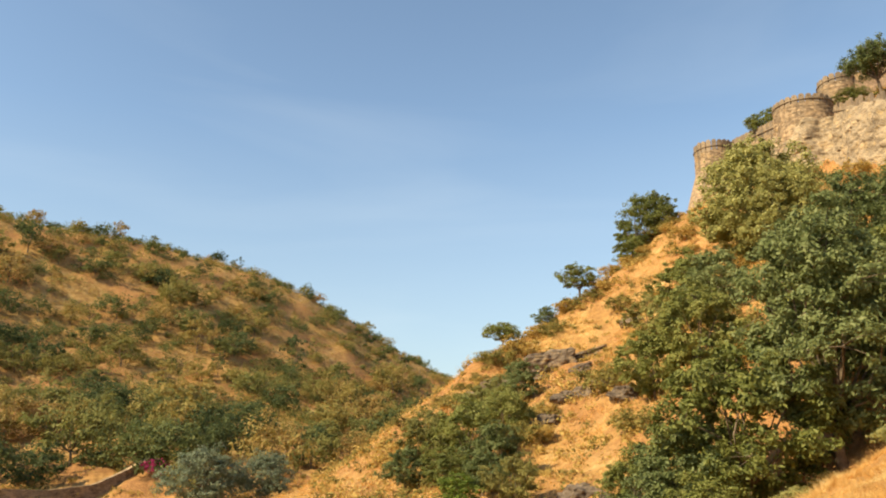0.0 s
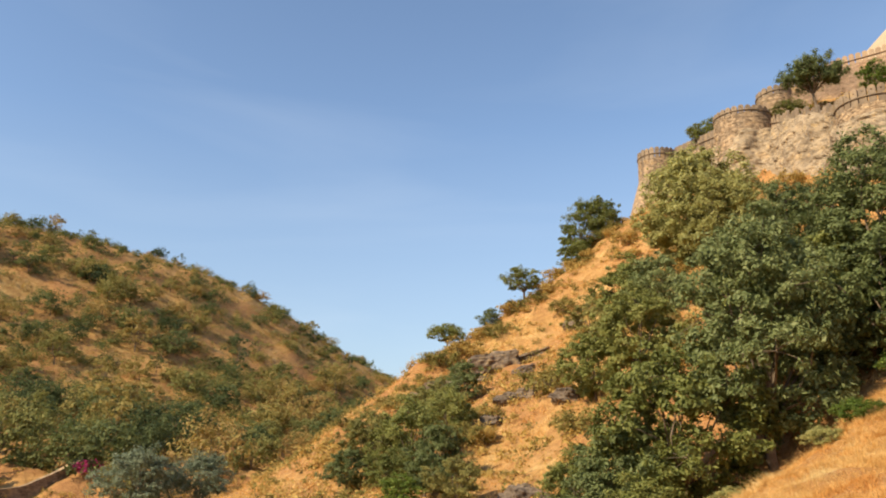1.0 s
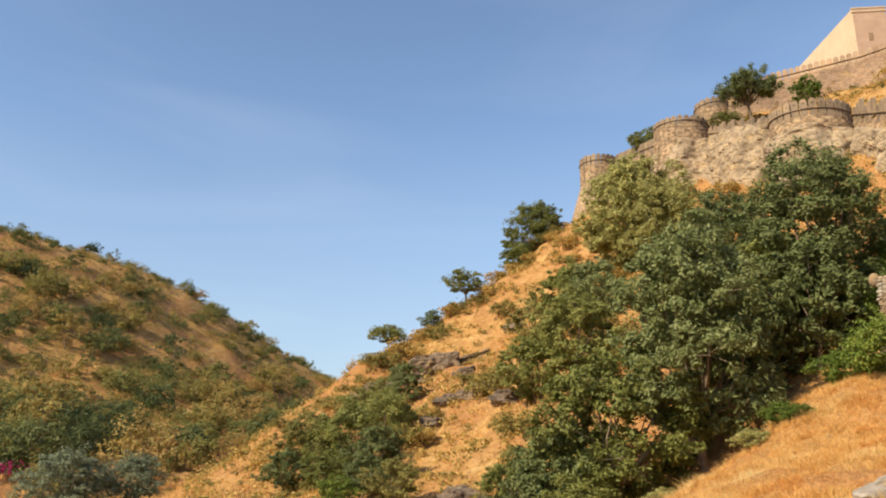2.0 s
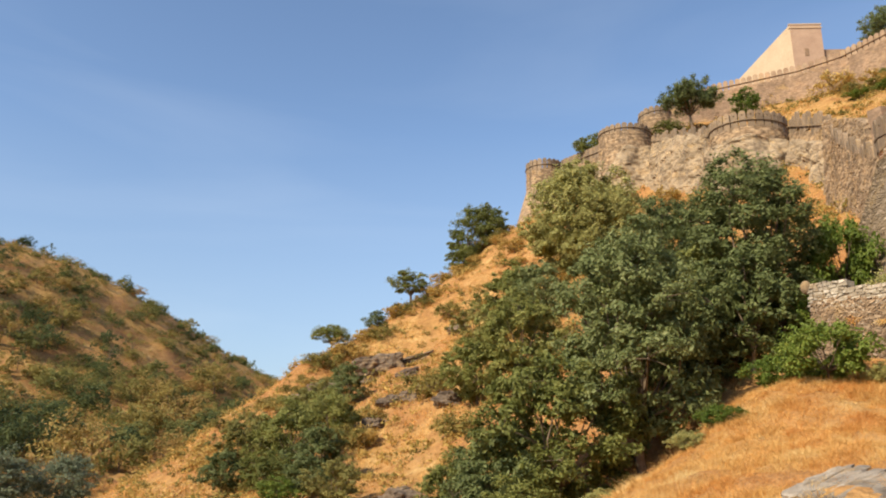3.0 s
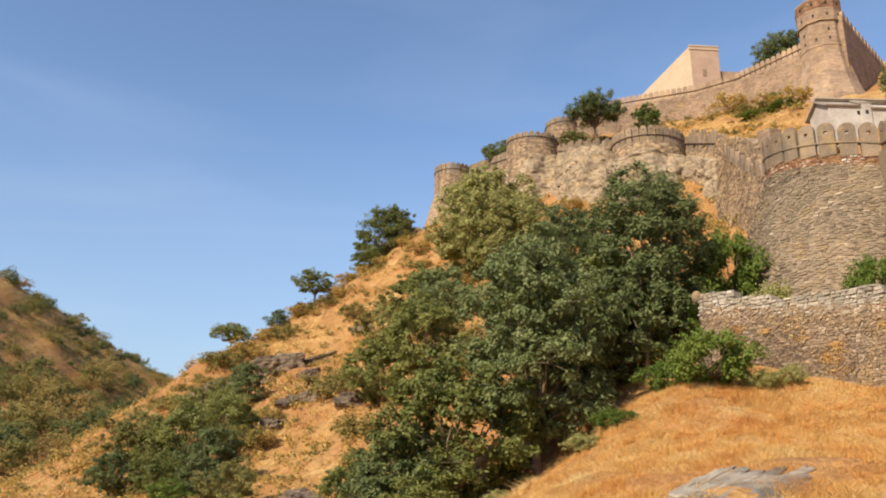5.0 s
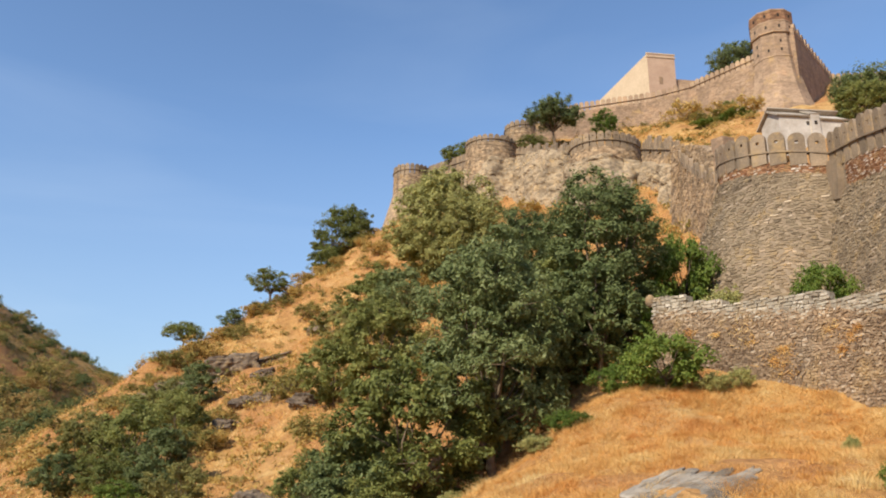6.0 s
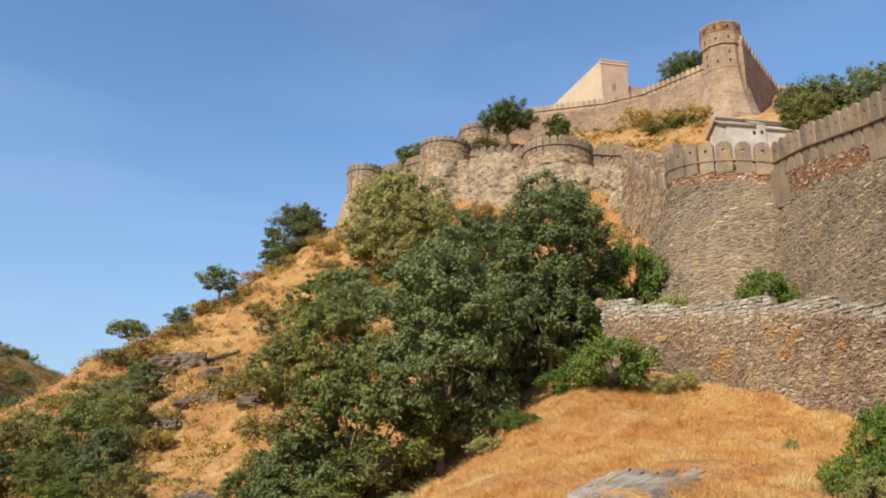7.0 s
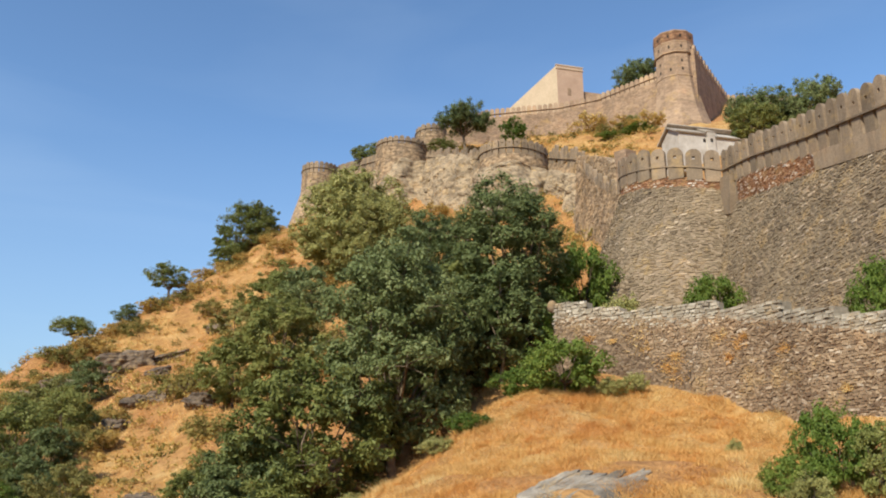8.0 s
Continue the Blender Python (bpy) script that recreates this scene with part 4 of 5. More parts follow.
CREST = [
    ("dark tree in leaning tiers on the crest below the bastion", TIERED, 13.9, 113, 0.0, 1.0, 1.0, None),
    ("dark shrubby tree on the crest", MED[1], 16.4, 116, 0.7, 1.0, 1.0, None),
    ("low green tree under the crest tree", MED[0], 13.7, 110, 1.7, 0.9, 0.8, None),
    ("small thin tree on the skyline", THIN, 10.2, 103, 0.0, 0.98, 0.85, None),
    ("small leafy tree on the skyline", MED[1], 7.6, 101, 1.0, 0.65, 0.8, None),
    ("small spreading tree on the skyline", FLAT[1], 4.4, 95, 2.0, 0.6, 0.75, None),
    ("flat-topped dark tree inside the fort walls", UMBRELLA, 31.3, 114, 2.6, 0.95, 1.28, None),
    ("bright green bush-like tree inside the fort walls", MED[3], 35.2, 106, 1.2, 0.85, 0.95, 47.0),
    ("green bushes behind the lower parapet", MED[0], 29.6, 109, 1.2, 0.9, 0.6, 46.5),
    ("spreading tree behind the lower walls", FLAT[1], 24.0, 122, 0.3, 0.85, 0.9, 47.6),
    ("dark tree behind the upper wall", DENSE, 44.9, 131, 1.0, 0.85, 1.0, 64.5),
    ("broad dark tree behind the fort wall", DENSE, 53.4, 98, 3.0, 1.0, 1.0, 38.2),
    ("broad green tree behind the fort wall", DENSE, 56.7, 98, 0.8, 0.85, 1.35, 37.6),
    ("dark tree behind the small house", MED[0], 52.8, 93, 0.8, 1.1, 0.9, 38.5),
]
for label, kind_of, az, d, turn, size, tall, z in CREST:
    tree("tree", label, "tree", kind_of, *polar(az, d), z, turn, size, "trees round the fort", tall)

BUSHES = [
    ("bright green bush at the foot of the retaining wall", BUSH[0], 38.3, 27.4, 0.3, 1.0, 1.0),
    ("bright green bush beside the retaining wall", BUSH[0], 35.4, 28.4, 1.3, 0.72, 0.8),
    ("yellowish weeds at the foot of the wall", BUSH[2], 41.6, 27.2, 2.3, 0.36, 0.9),
    ("yellowish weeds on the bank", BUSH[2], 43.2, 27.4, 0.3, 0.30, 1.1),
    ("leafy green bush on the grassy bank", BUSH[0], 53.0, 15.2, 0.3, 0.40, 1.0),
    ("leafy green bush with yellowing leaves on the bank", BUSH[0], 55.2, 15.8, 1.3, 0.44, 1.75),
    ("yellowing leafy shrub on the grassy bank", BUSH[2], 53.6, 14.6, 0.9, 0.26, 1.2),
    ("tall leafy shrub on the grassy bank", BUSH[3], 58.2, 15.4, 2.2, 0.48, 1.3),
    ("yellowish weeds in the dry grass", BUSH[2], 49.4, 21.0, 2.2, 0.13, 1.6),
    ("green bush on the terrace under the bastion", BUSH[2], 42.6, 33.5, 0.3, 0.62, 1.5),
    ("green shrub growing against the fort wall", BUSH[0], 48.9, 34.0, 0.3, 0.78, 1.5),
    ("green shrub growing against the wall foot", BUSH[0], 59.6, 28.0, 0.3, 0.75, 1.8),
    ("light green creeper bush beside the bastion", BUSH[0], 39.9, 46.0, 0.3, 1.35, 1.7),
    ("green bush below the bastion", BUSH[0], 38.8, 42.0, 0.9, 1.3, 1.0),
    ("green bush behind the wall corner", BUSH[1], 40.2, 39.0, 2.0, 1.0, 1.1),
    ("ochre weeds rooted in the fort wall", BUSH[2], 50.2, 43.0, 0.3, 0.3, 1.0),
    ("golden bush in the grass below the walls", DRY_BUSH[0], 29.2, 94.0, 0.3, 1.3, 0.9),
    ("golden bush on the grass inside the fort", DRY_BUSH[0], 41.2, 112, 0.3, 1.9, 0.9),
    ("brown shrub on the grass inside the fort", DRY_BUSH[0], 43.6, 110, 0.9, 1.6, 0.8),
    ("green bush on the grass inside the fort", DRY_BUSH[1], 42.6, 103, 0.9, 1.5, 0.5),
    ("bright green creeper on the grass inside the fort", BUSH[0], 44.6, 100, 0.4, 1.4, 0.5),
    ("green creeper on the slope inside the fort", BUSH[0], 42.4, 101, 1.4, 1.1, 0.45),
    ("rust-coloured bush under the upper wall", DRY_BUSH[0], 45.6, 108, 0.4, 1.7, 0.8),
    ("dark bush growing out of the upper wall", BUSH[1], 44.2, 116, 0.9, 0.9, 1.4),
    ("green weeds at the edge of the gully", BUSH[0], 31.6, 25.5, 0.9, 0.5, 0.7),
    ("green weeds on the edge of the bank", BUSH[2], 29.3, 25.0, 0.9, 0.4, 0.7),
    ("green weeds at the gully's edge", BUSH[2], 23.6, 26.0, 0.9, 0.5, 0.6),
    ("small green bush on the gully floor", BUSH[0], 18.6, 31.0, 0.9, 0.6, 0.6),
]
for label, kind_of, az, d, turn, size, tall in BUSHES:
    x, y = polar(az, d)
    tree("bush", label, "bush", kind_of, x, y, ground_at(x, y) - 0.05, turn, size, "bushes on the slopes", tall)


def crest_bushes():
    """Ochre and olive bushes along the crest and scattered down the slope."""
    r = random.Random(21)
    for k in range(70):
        if k < 34:
            s = k / 34
            az = 0.5 + 17.5 * s + r.uniform(-0.3, 0.3)
            d = 85 + 34 * s - r.uniform(0, 7)
        else:
            az, d = r.uniform(-4, 24), r.uniform(50, 108)
            if az < 6 and d > 78:
                d -= 22
        kind_of = DRY_BUSH[0] if r.random() < 0.6 else DRY_BUSH[1]
        label = "dry ochre bush on the grassy slope" if kind_of is DRY_BUSH[0] else "olive bush on the grassy slope"
        x, y = polar(az, d)
        tree("bush", label, "bush", kind_of, x, y, ground_at(x, y) - 0.1, r.uniform(0, 6.28), r.uniform(0.6, 1.35), "bushes along the crest", r.uniform(0.6, 0.95))


crest_bushes()
tree("tree", "grey-green leafy tree beside the valley path", "tree", GREYT, *polar(-16.2, 92), None, 0.3, 0.95, "trees in the valley", 0.85)
tree("tree", "grey-green leafy tree in the valley bottom", "tree", GREYT, *polar(-12.2, 96), None, 2.3, 0.8, "trees in the valley", 0.85)
tree("bougainvillea", "pink flowering bougainvillea beside the valley path", "bush", PINK, *polar(-19.3, 106), None, 0.3, 0.75)

HILL = [tree_meshes(40 + k, h, rr, 0.1 if k != 4 else 1.2, 8, 88, 22, 0.36, HILL_LEAF, gappy=g, fine=0.2, lobe=0.44, twigs=tw) for k, (h, rr, g, tw) in enumerate(
    ((4.6, 3.1, 0, 0), (3.8, 2.9, 0, 0), (5.4, 3.3, 0.1, 0), (3.2, 2.7, 0, 0), (5.5, 2.8, 0.35, 0), (4.2, 3.5, 0.1, 0), (5.0, 3.0, 0.85, 6)))]


def hillside_trees():
    r = random.Random(8)
    made, spots = 0, []
    while made < 300:
        az, d = r.uniform(-34, 2), math.sqrt(r.uniform(100 ** 2, 300 ** 2))
        x, y = polar(az, d)
        if any((x - a) ** 2 + (y - b) ** 2 < 22 for a, b in spots) or (az > -9 and d < 125):
            continue
        spots.append((x, y))
        low = d < 150
        tree("tree", "scrubby olive-green tree on the dry far hillside", "tree", HILL[6 if made % 17 == 3 else r.randrange(6)], x, y, None, r.uniform(0, 6.28), (r.uniform(0.8, 1.75) + (0.25 if low else 0)) * (1.0 if d < 235 else 0.66), "trees on the far hillside", r.uniform(0.75, 1.05))
        made += 1


hillside_trees()


def far_wood():
    """The rest of the far hillside's low wood, joined."""
    r = np.random.RandomState(12)
    n = 2100
    az, d = np.radians(r.uniform(-36, 2, n)), np.sqrt(r.uniform(110 ** 2, 318 ** 2, n))
    ok = ~((az > radians(-9)) & (d < 130)) & ((waves(np.column_stack([d * np.sin(az), d * np.cos(az)]), 26, 77) > -0.35))
    az, d = az[ok], d[ok]
    p = np.column_stack([d * np.sin(az), d * np.cos(az)])
    z = land(p)
    size = r.uniform(1.0, 3.1, len(p)) * np.where(d > 250, 0.75, 1.0)
    per = 12
    u = r.normal(0, 1, (len(p) * per, 3))
    u /= np.linalg.norm(u, axis=1)[:, None]
    u[:, 2] = np.abs(u[:, 2])
    c = np.repeat(np.column_stack([p, z + 0.2]), per, axis=0) + u * np.repeat(size, per)[:, None] * np.array([1.0, 1.0, 0.95]) * r.uniform(0.6, 1.1, (len(u), 1))
    v, f = leaf_arrays(c, np.repeat(size, per) * 0.2, 20, 0.36, r, out=u)
    ob = new("far_wood", mesh_from("far_wood", v, f, SCRUB_WOOD))
    tagged(ob, "low olive and ochre wood covering the far hillside", "wood", kind="stuff")


far_wood()


def scrub(name, label, mat, seed, n_far, n_near, low):
    """Low shrubs over all the slopes, too many to count."""
    r = np.random.RandomState(seed)
    az = np.radians(np.concatenate([r.uniform(-36, 4, n_far), r.uniform(-9, 46, n_near)]))
    d = np.concatenate([np.sqrt(r.uniform(95 ** 2, 310 ** 2, n_far)), np.sqrt(r.uniform(42 ** 2, 124 ** 2, n_near))])
    p = np.column_stack([d * np.sin(az), d * np.cos(az)])
    z = land(p)
    size = r.uniform(0.4, 1.5, len(p)) * np.where(d > 130, 1.2, 0.65)
    c = np.column_stack([p, z + size * low])
    c = np.repeat(c, 4, axis=0) + r.normal(0, 1, (len(c) * 4, 3)) * np.repeat(size, 4)[:, None] * np.array([0.55, 0.55, 0.18])
    v, f = leaf_arrays(c, np.repeat(size, 4) * 0.3, 12, 0.28, r)
    tagged(new(name, mesh_from(name, v, f, mat)), label, "scrub", kind="stuff")


def dry_grass():
    """Tufts of straw-coloured grass, dense on the near bank and thinner up the slopes."""
    r = np.random.RandomState(6)
    az = np.radians(np.concatenate([r.uniform(18, 64, 70000), r.uniform(-12, 46, 48000)]))
    d = np.concatenate([np.sqrt(r.uniform(9 ** 2, 30 ** 2, 70000)), np.sqrt(r.uniform(30 ** 2, 118 ** 2, 48000))])
    p = np.column_stack([d * np.sin(az), d * np.cos(az)])
    dens = waves(p, 5, 9)
    foot = np.interp(p[:, 1], [2, 11.7, 15, 18, 21.6, 24.5], [17.6, 19.4, 20.0, 20.3, 19.5, 18.6])
    keep = (dens > -0.55 - 0.5 * (d < 30)) & ~((p[:, 0] > foot) & (d < 33) & (p[:, 1] < 25))
    # bare round the split grey rock
    for az0, d0, r0 in ((39.2, 15.0, 0.5), (40.2, 14.8, 0.4)):
        keep &= np.hypot(p[:, 0] - polar(az0, d0)[0], p[:, 1] - polar(az0, d0)[1]) > r0
    p, d = p[keep], d[keep]
    z = land(p)
    blades = 5
    n = len(p) * blades
    q = np.repeat(np.column_stack([p, z - 0.03]), blades, axis=0)
    far = np.repeat(np.clip(d / 30, 0.6, 2.2), blades)
    q[:, :2] += r.normal(0, 0.09, (n, 2)) * far[:, None]
    tall = np.repeat(np.clip(0.62 + 0.38 * waves(p, 2.6, 19) + 0.2 * waves(p, 0.9, 20), 0.25, 1.5), blades)
    h = r.uniform(0.08, 0.30, n) * np.clip(far, 0.9, 1.7) * tall
    a = r.uniform(0, 6.28, n)
    w = 0.010 * np.where(far > 1.0, far * 1.5, far)
    lean = r.normal(0, 0.95, (n, 2)) * h[:, None]
    side = np.column_stack([np.cos(a) * w, np.sin(a) * w, np.zeros(n)])
    tip = q + np.column_stack([lean, h])
    v = np.stack([q - side, q + side, tip], 1).reshape(-1, 3)
    f = np.arange(n * 3).reshape(-1, 3)
    ob = new("dry_grass", mesh_from("dry_grass", v, f, STRAW))
    tagged(ob, "straw-coloured dry grass tufts on the bank and slopes", "grass", kind="stuff")


def grass_clumps():
    """Feathery rounded clumps of dry grass on the near bank."""
    r = np.random.RandomState(61)
    n, per = 2600, 60
    az, d = np.radians(r.uniform(20, 62, n)), np.sqrt(r.uniform(11.5 ** 2, 29 ** 2, n))
    p = np.column_stack([d * np.sin(az), d * np.cos(az)])
    foot = np.interp(p[:, 1], [2, 11.7, 15, 18, 21.6, 24.5], [17.6, 19.4, 20.0, 20.3, 19.5, 18.6])
    keep = (p[:, 0] < foot - 0.1) & (waves(p, 3.4, 62) + 0.6 * waves(p, 1.2, 63) > -0.1)
    for az0, d0, r0 in ((38.0, 14.0, 1.0), (39.5, 14.6, 1.0), (41.0, 15.2, 0.8), (43.9, 15.5, 0.6)):
        keep &= np.hypot(p[:, 0] - polar(az0, d0)[0], p[:, 1] - polar(az0, d0)[1]) > r0
    p = p[keep]
    k = len(p) * per
    size = np.repeat(r.uniform(0.09, 0.25, len(p)), per)
    base = np.repeat(np.column_stack([p, land(p) - 0.02]), per, axis=0)
    a, q = r.uniform(0, 6.28, k), r.uniform(0, 1, k) ** 0.5
    spread = np.column_stack([np.cos(a), np.sin(a)]) * (q * size)[:, None]
    base[:, :2] += spread * 0.6
    up = size * (1.15 - 0.7 * q * q) * r.uniform(0.6, 1.15, k)
    tip = base + np.column_stack([spread * r.uniform(0.3, 1.0, k)[:, None], up])
    w = r.uniform(0, 6.28, k)
    side = np.column_stack([np.cos(w), np.sin(w), np.zeros(k)]) * 0.007
    v = np.stack([base - side, base + side, tip], 1).reshape(-1, 3)
    tagged(new("grass_clumps", mesh_from("grass_clumps", v, np.arange(k * 3).reshape(-1, 3), STRAW)), "feathery clumps of orange-gold dry grass on the bank", "grass", kind="stuff")


grass_clumps()
scrub("dry_scrub", "low dry brown and ochre scrub on the slopes", SCRUB_LEAF, 5, 3800, 1900, 0.3)
scrub("green_scrub", "low olive-green scrub on the slopes", OLIVE_SCRUB, 15, 2200, 1300, 0.4)
dry_grass()
# ---- rocks ----


def rock_mesh(seed, sx, sy, sz, mat, strata=0.35, rough=0.25, subdiv=4, step=0.16, block=0.45):
    """A layered outcrop: a lump with ledges, base at the origin."""
    bm = bmesh.new()
    bmesh.ops.create_icosphere(bm, subdivisions=subdiv, radius=1.0)
    o = Vector((seed * 7.3, seed * 3.1, seed * 1.7))
    for v in bm.verts:
        p = v.co.copy()
        m = max(abs(p.x), abs(p.y), abs(p.z))
        p = p.lerp(p / m, block)
        d = 1 + rough * noise.noise(p * 1.3 + o) + rough * 0.5 * noise.noise(p * 3.1 + o)
        q = Vector((p.x * d * sx, p.y * d * sy, p.z * d * sz))
        layer = math.floor(q.z / strata + 0.8 * noise.noise(Vector((q.x * 0.3, q.y * 0.3, 0)) + o))
        q += Vector((p.x, p.y, 0.3 * p.z)) * (rough * 0.5 * min(sx, sz) * noise.noise(q * (3.0 / min(sx, sz)) + o))
        shift = 1 + step * noise.noise(Vector((layer * 5.7, seed, 0.3))) + 0.05 * noise.noise(q * 2.2)
        v.co = (q.x * shift, q.y * shift, q.z)
    return from_bm("rock", bm, mat)


def rock(label, me, az, d, sink, turn, tilt=(0, 0), group="rocks on the slope", z=None):
    x, y = polar(az, d)
    ob = new("rock", me)
    ob.matrix_basis = Matrix.Translation((x, y, (ground_at(x, y) if z is None else z) - sink)) @ Euler((tilt[0], tilt[1], turn)).to_matrix().to_4x4()
    return tagged(ob, label, "rock", group)


LEDGE = [rock_mesh(1, 2.3, 1.7, 1.35, ROCK, 0.55, 0.2, 5, 0.35, 0.9), rock_mesh(2, 2.4, 1.5, 0.8, ROCK, 0.35, 0.25, 5, 0.26, 0.85), rock_mesh(3, 1.2, 1.0, 0.7, ROCK, 0.3, 0.28, 5, 0.4, 0.75)]
for az, d, me, sink, turn, tip in ((7.84, 81.5, 0, -0.45, -0.1, -0.16), (9.3, 86.5, 1, -0.2, -0.25, -0.2), (10.3, 85.0, 1, 0.1, -0.4, -0.25), (6.3, 84.5, 1, 0.15, -0.05, -0.3),
                                   (5.2, 86.0, 1, 0.2, 0.05, -0.32), (4.3, 83.0, 1, 0.3, 0.2, -0.3), (3.57, 81.5, 2, -0.2, 0.4, -0.1), (2.2, 80.2, 2, 0.1, 0.7, -0.2), (9.9, 77.5, 2, 0.35, -0.2, -0.3)):
    rock("dark layered rock ledge on the grassy slope", LEDGE[me], az, d, sink, turn, (0.1, tip), "rock ledges on the slope")
for az, d, me, sink, turn in ((10.2, 66, 2, 0.4, 1), (10.9, 69, 2, 0.45, 2), (8.8, 66, 2, 0.3, 3), (13.2, 59.6, 2, 0.05, 0.4), (13.7, 87, 2, 0.0, 0.6), (12.5, 66, 2, 0.3, 0.9), (7.5, 62, 2, 0.3, 2.2), (10.0, 44, 2, 0.35, 0.2), (12.0, 41, 2, 0.4, 1.2)):
    rock("weathered boulder on the dry slope", LEDGE[me], az, d, sink, turn, (0.2, 0.1), "boulders on the slope")


def plate_mesh(seed, long, wide, thick):
    """One split slab: an uneven long plate with a chipped rim and a rough top; x along it, z up."""
    r = random.Random(seed)
    n, rings = 22, (1.0, 0.8, 0.5, 0.22)
    rim = []
    for k in range(n):
        a = 2 * math.pi * k / n
        c, d = math.cos(a), math.sin(a)
        x = math.copysign(abs(c) ** 0.75, c) * long / 2 * r.uniform(0.78, 1.08)
        y = math.copysign(abs(d) ** 0.7, d) * wide / 2 * r.uniform(0.7, 1.12)
        rim.append((x, y))
    v, f = [(x * 0.94, y * 0.9, -0.25) for x, y in rim], []
    for q, s in enumerate(rings):
        for x, y in rim:
            rough = noise.noise(Vector((x * s * 2.5, y * s * 9, seed)))
            v.append((x * s, y * s, thick * (0.55 if q == 0 else 1.0) + 0.6 * thick * rough + 0.012 * noise.noise(Vector((x * s * 6, y * s * 30, seed))) + 0.25 * y * s / wide * thick))
    for q in range(len(rings)):
        for k in range(n):
            a, b = q * n + k, q * n + (k + 1) % n
            f.append((a, b, b + n, a + n))
    f += [tuple(len(rings) * n + k for k in range(n)), tuple(range(n))[::-1]]
    return mesh_from("slab", v, f, GREYROCK)


def slab_rock(seed, az, d, long, wide, count, rise, label="grey schist outcrop split into thin slabs in the dry grass"):
    """Slabs of one outcrop that lap over one another, dipping together into the bank."""
    rng = random.Random(seed)
    x, y = polar(az, d)
    a = radians(az)
    ahead, right = Vector((math.sin(a), math.cos(a), 0)), Vector((math.cos(a), -math.sin(a), 0))
    e = 0.6
    grade = Vector((ground_at(x - e, y) - ground_at(x + e, y), ground_at(x, y - e) - ground_at(x, y + e), 2 * e)).normalized()
    out = (grade * 0.6 + Vector((0, 0, 0.3)) - ahead * 0.25).normalized()
    u = right * math.cos(rise) + (ahead + Vector((0, 0, 0.2))) * math.sin(rise)
    u = (u - out * u.dot(out)).normalized()
    m = Matrix((u, out.cross(u), out)).transposed().to_4x4()
    m.translation = (x, y, ground_at(x, y) - 0.02)
    ob = new("rock")
    ob.matrix_basis = m
    for k in range(count):
        c = -0.5 + (k + 0.5) / count
        l, w = long * rng.uniform(0.4, 0.7) * (1 - 0.8 * c * c), wide / count * rng.uniform(2.6, 4.6)
        px, py = long * rng.uniform(-0.2, 0.2) * (1 - abs(c)), wide * c + rng.uniform(-0.03, 0.03)
        pm = Matrix.Translation((px, py, rng.uniform(-0.06, 0.0) - 0.09 * abs(2 * c) ** 2)) @ Euler((rng.uniform(0.04, 0.16), rng.uniform(0.0, 0.07), rng.uniform(-0.14, 0.14))).to_matrix().to_4x4()
        part("slab", plate_mesh(seed * 40 + k, l, w, rng.uniform(0.035, 0.08)), ob, m=pm)
    tagged(ob, label, "rock", "grey slabs on the bank")


slab_rock(3, 39.6, 15.2, 3.3, 1.8, 24, 0.95)
slab_rock(9, 41.6, 15.0, 1.5, 0.7, 9, 0.7, "low grey slabs half buried in the dry grass")
slab_rock(5, 43.9, 15.6, 0.7, 0.3, 3, 0.6, "small grey slab lying in the dry grass")


def rock_face(label, spots, seed, batter=0.16, cell=0.24):
    """A weathered face of rock and old rubble in uneven ledges, from a top line to a foot line (bearing, distance, top, foot)."""
    path = [(*polar(az, d), zt, zf) for az, d, zt, zf in spots]
    _, _, total = along(path, np.array([0.0]))
    us = np.linspace(0, total, int(total / cell))
    q, t, _ = along(path, us)
    rows = int(max(p[2] - p[3] for p in path) / cell)
    o = Vector((seed * 3.7, seed * 1.9, seed * 5.3))
    v, f = [], []
    for (x, y, zt, zf), tt, u in zip(q, t, us):
        n = (tt[1], -tt[0])
        zt += 0.5 * noise.noise(Vector((u * 0.4, seed, 0)))
        v.append((x - n[0] * 2.2, y - n[1] * 2.2, zt))
        for k in range(rows + 1):
            z = zt + (zf - zt) * k / rows
            p = Vector((x, y, z))
            bed = z / 0.75 + 1.6 * noise.noise(p * 0.12 + o) + 0.35 * noise.noise(p * 0.6)
            layer, rest = math.floor(bed), bed % 1
            out = batter * (zt - z) + 1.0 * noise.noise(p * 0.17 + o) + 0.5 * noise.noise(p * 0.45 + o)
            out += 0.14 * noise.noise(Vector((layer * 5.7, u * 0.22, seed))) + 0.16 * noise.noise(Vector((layer * 3.1, u * 0.9, seed))) - 0.06 * rest
            out += 0.6 * abs(noise.noise(Vector((u * 0.5, z * 0.12, seed))))
            out += 0.15 * noise.noise(p * 1.4 + o) + 0.11 * noise.noise(p * 3.3 + o)
            if k == 0:
                out -= 0.5
            v.append((x + n[0] * out, y + n[1] * out, z))
        v.append((x - n[0] * 2.2, y - n[1] * 2.2, zf))
    w = rows + 3
    for i in range(len(q) - 1):
        for k in range(w):
            a, b = i * w + k, i * w + (k + 1) % w
            f.append((a, b, b + w, a + w))
    f += [tuple(range(w))[::-1], tuple((len(q) - 1) * w + k for k in range(w))]
    tagged(new("rock_cliff", mesh_from("rock_cliff", v, f, CLIFFROCK)), label, "cliff", "rock faces under the fort")


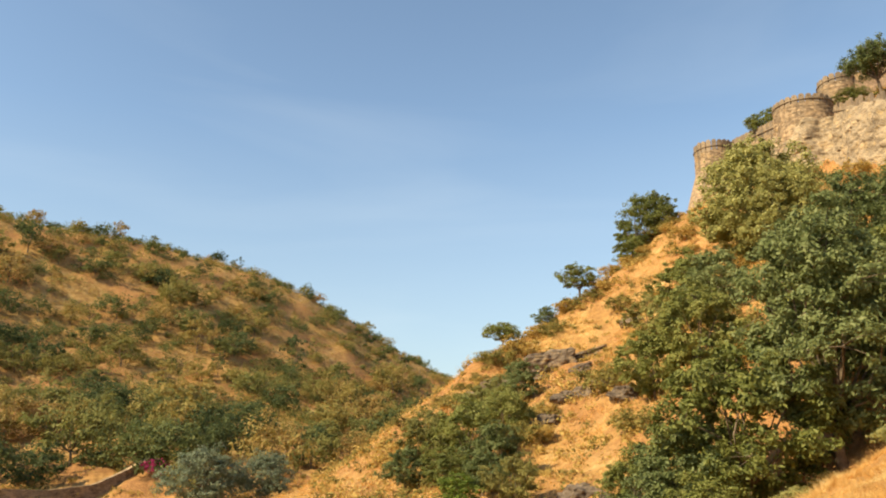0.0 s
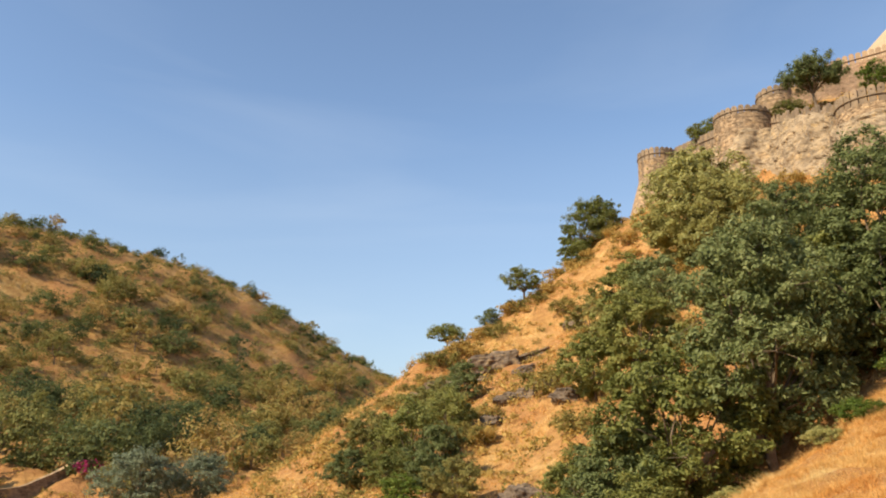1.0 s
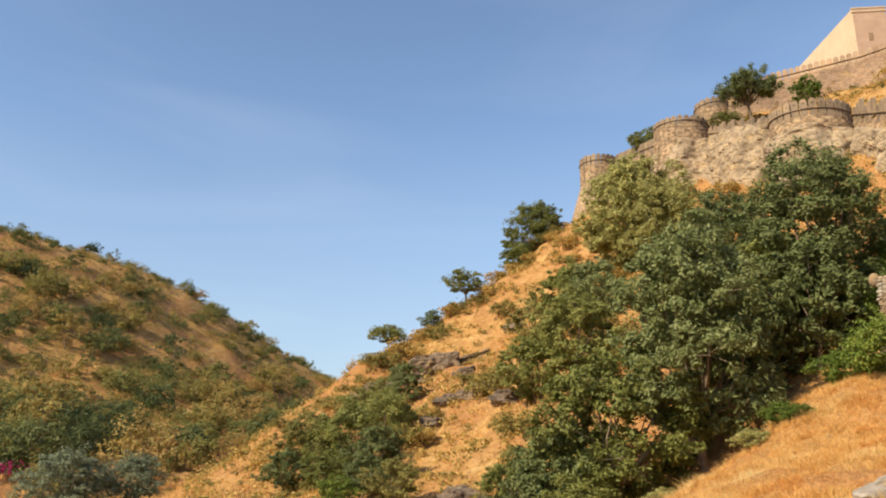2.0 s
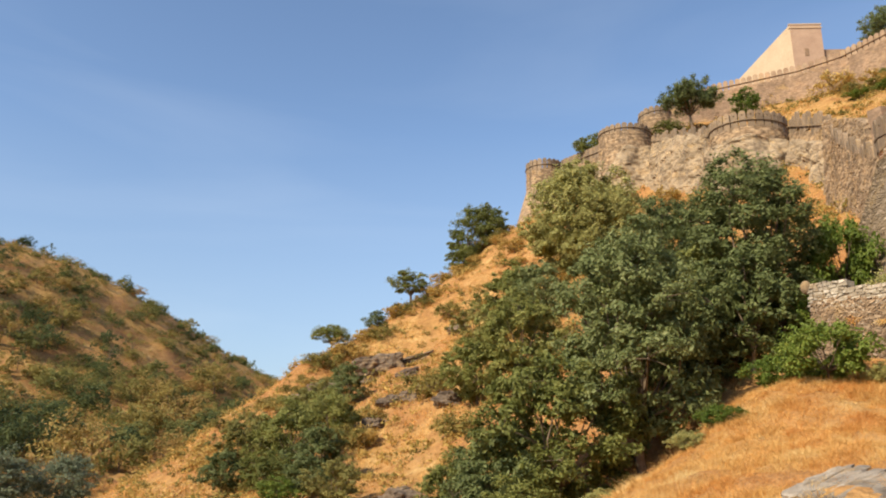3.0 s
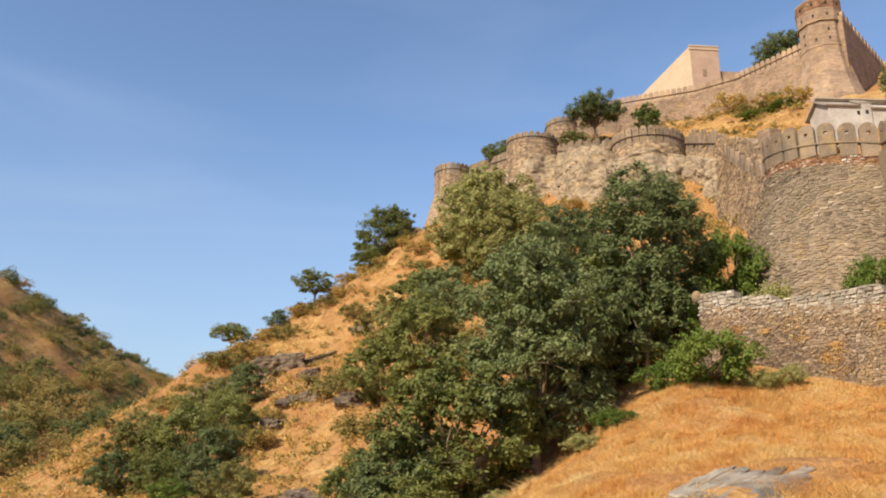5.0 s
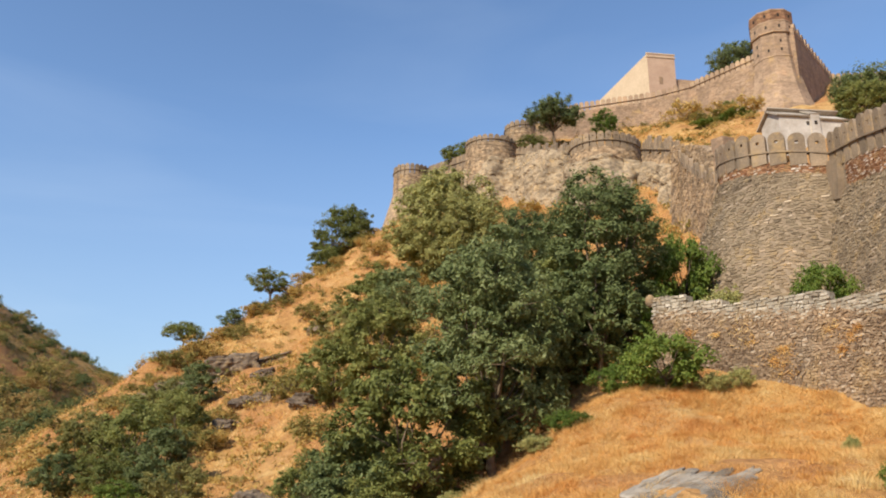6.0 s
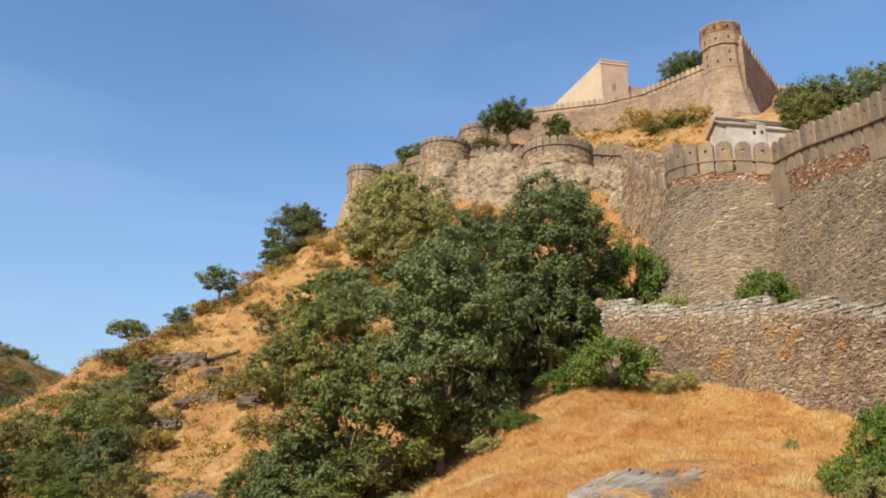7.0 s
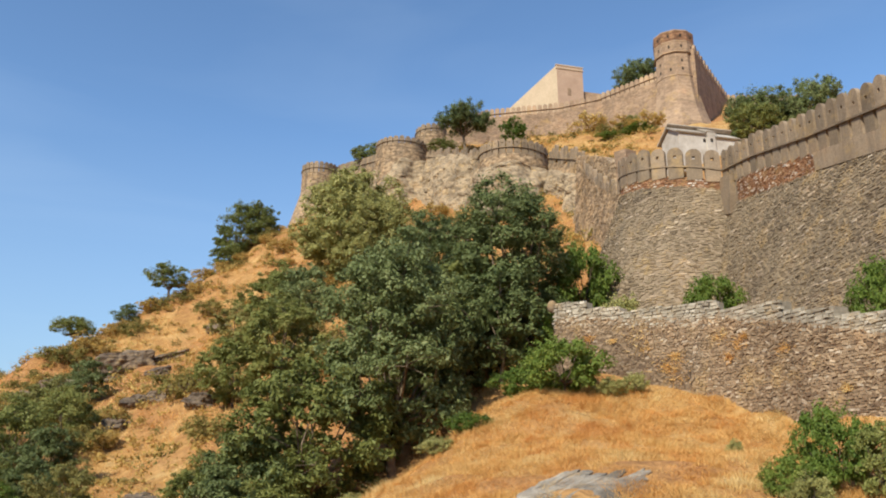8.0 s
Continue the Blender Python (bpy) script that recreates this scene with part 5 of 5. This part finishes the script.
rock_face("pale weathered rock flaring out under a round bastion", [(24.3, 113.5, 45.5, 37), (25.3, 110.2, 46.2, 36.5), (26.4, 109.2, 46.4, 36), (27.6, 109.6, 46.2, 36), (28.4, 109.5, 46.2, 36)], 1)
rock_face("long pale rock face with grassy ledges under the curtain wall", [(28.2, 109.0, 46.4, 36), (30.0, 102.0, 44.3, 35), (32.2, 94.3, 40.6, 33)], 2)
rock_face("ledged rock foot of a round bastion", [(32.1, 94.0, 38.4, 32), (32.8, 90.6, 37.6, 31), (34.0, 88.2, 37.2, 29.5), (35.3, 87.4, 37.0, 28.5), (36.6, 87.5, 36.7, 28), (37.7, 88.3, 36.3, 28)], 3)
rock_face("rock and rubble face below the stepped wall", [(37.5, 88.0, 36.0, 28), (38.8, 84.0, 34.0, 26.5), (40.1, 78.6, 31.0, 24), (40.2, 71.5, 27.0, 21), (40.5, 65.0, 23.5, 18)], 4)


def valley_path_wall():
    """A low parapet wall along the path in the valley."""
    w = thing("path_wall", 0, 0, 0, "low rough stone wall along the valley path", "wall")
    pts = [polar(-32.0, 101), polar(-28.2, 101), polar(-25.7, 102), polar(-23.0, 104), polar(-21.1, 106), polar(-19.7, 109)]
    path = [(x, y, zz, zz - 1.9) for (x, y), zz in zip(pts, (-1.3, -1.2, -1.45, -0.95, 0.65, 2.1))]
    part("body", core_mesh("body", path, 0.6, 0.03, FARSTONE), w)
    cap = [(x, y, a + 0.12, a) for x, y, a, b in path]
    part("coping", core_mesh("coping", cap, 0.7, 0.0, FARSTONE), w)


valley_path_wall()

# ---- stones of the retaining wall, piece by piece ----


def retaining_stones():
    w, path, batter = RETAINING
    rows, r = stone_boxes(path, batter, 0.078, 0.145, 0.045, 15, 0.2)
    near = (rows[:, 1] > 12.5) & (rows[:, 1] < 24.5) & (rows[:, 0] > 18)
    pick = np.nonzero(near)[0]
    pick = pick[np.argsort(rows[pick, 1])][:300]
    mask = np.zeros(len(rows), bool)
    mask[pick] = True
    part("rubble", mesh_from("rubble", *boxes_to_arrays(rows[~mask], r, batter, 0.28), STONE), w)["kind"] = "stuff"
    # a few stone shapes shared by the single stones
    shapes = []
    for k in range(10):
        one = np.array([[0, 0, 0, 1, 0, 1.0, 1.0, 0.1]])
        v, f = boxes_to_arrays(one, r, 0.0, 0.25)
        shapes.append(mesh_from("stone", v, f, STONE))
    for k, row in enumerate(rows[mask]):
        x, y, z, tx, ty, l, h, pr = row
        m = Matrix.Translation((x, y, z)) @ Matrix.Rotation(math.atan2(ty, tx), 4, "Z") @ Matrix.Rotation(-math.atan(batter), 4, "X") @ Matrix.Diagonal((l, pr / 0.1, h, 1))
        part("stone", shapes[k % 10], w, m=m)


retaining_stones()


def wall_weeds():
    """Dry grass and weeds rooted in the joints of the retaining wall."""
    w, path, batter = RETAINING
    r = np.random.RandomState(31)
    n = 26
    q, t, total = along(path, r.uniform(9.8, 27.0, n))
    h = r.beta(2.2, 1.3, n)
    z = q[:, 3] + 0.3 + (q[:, 2] - 1.0 - q[:, 3]) * h
    out = batter * (q[:, 2] - z) + 0.05
    c = np.column_stack([q[:, 0] + t[:, 1] * out, q[:, 1] - t[:, 0] * out, z])
    per = 110
    size = np.repeat(r.uniform(0.08, 0.34, n), per)
    k = n * per
    tt, nn = np.repeat(t, per, axis=0), np.repeat(np.column_stack([t[:, 1], -t[:, 0]]), per, axis=0)
    s = r.normal(0, 1, k) * size
    base = np.repeat(c, per, axis=0) + np.column_stack([tt * s[:, None], r.normal(0, 0.55, k) * size])
    l = r.uniform(0.05, 0.2, k)
    tip = base + np.column_stack([nn * (l * r.uniform(0.2, 0.9, k))[:, None] + tt * (l * r.normal(0, 0.7, k))[:, None], l * r.uniform(-0.8, 0.8, k)])
    side = np.column_stack([tt * 0.011, r.normal(0, 0.008, k)])
    v = np.stack([base - side, base + side, tip], 1).reshape(-1, 3)
    ob = new("wall_weeds", mesh_from("wall_weeds", v, np.arange(k * 3).reshape(-1, 3), STRAW))
    tagged(ob, "dry weeds rooted in the joints of the rubble wall", "weeds", kind="stuff")


wall_weeds()
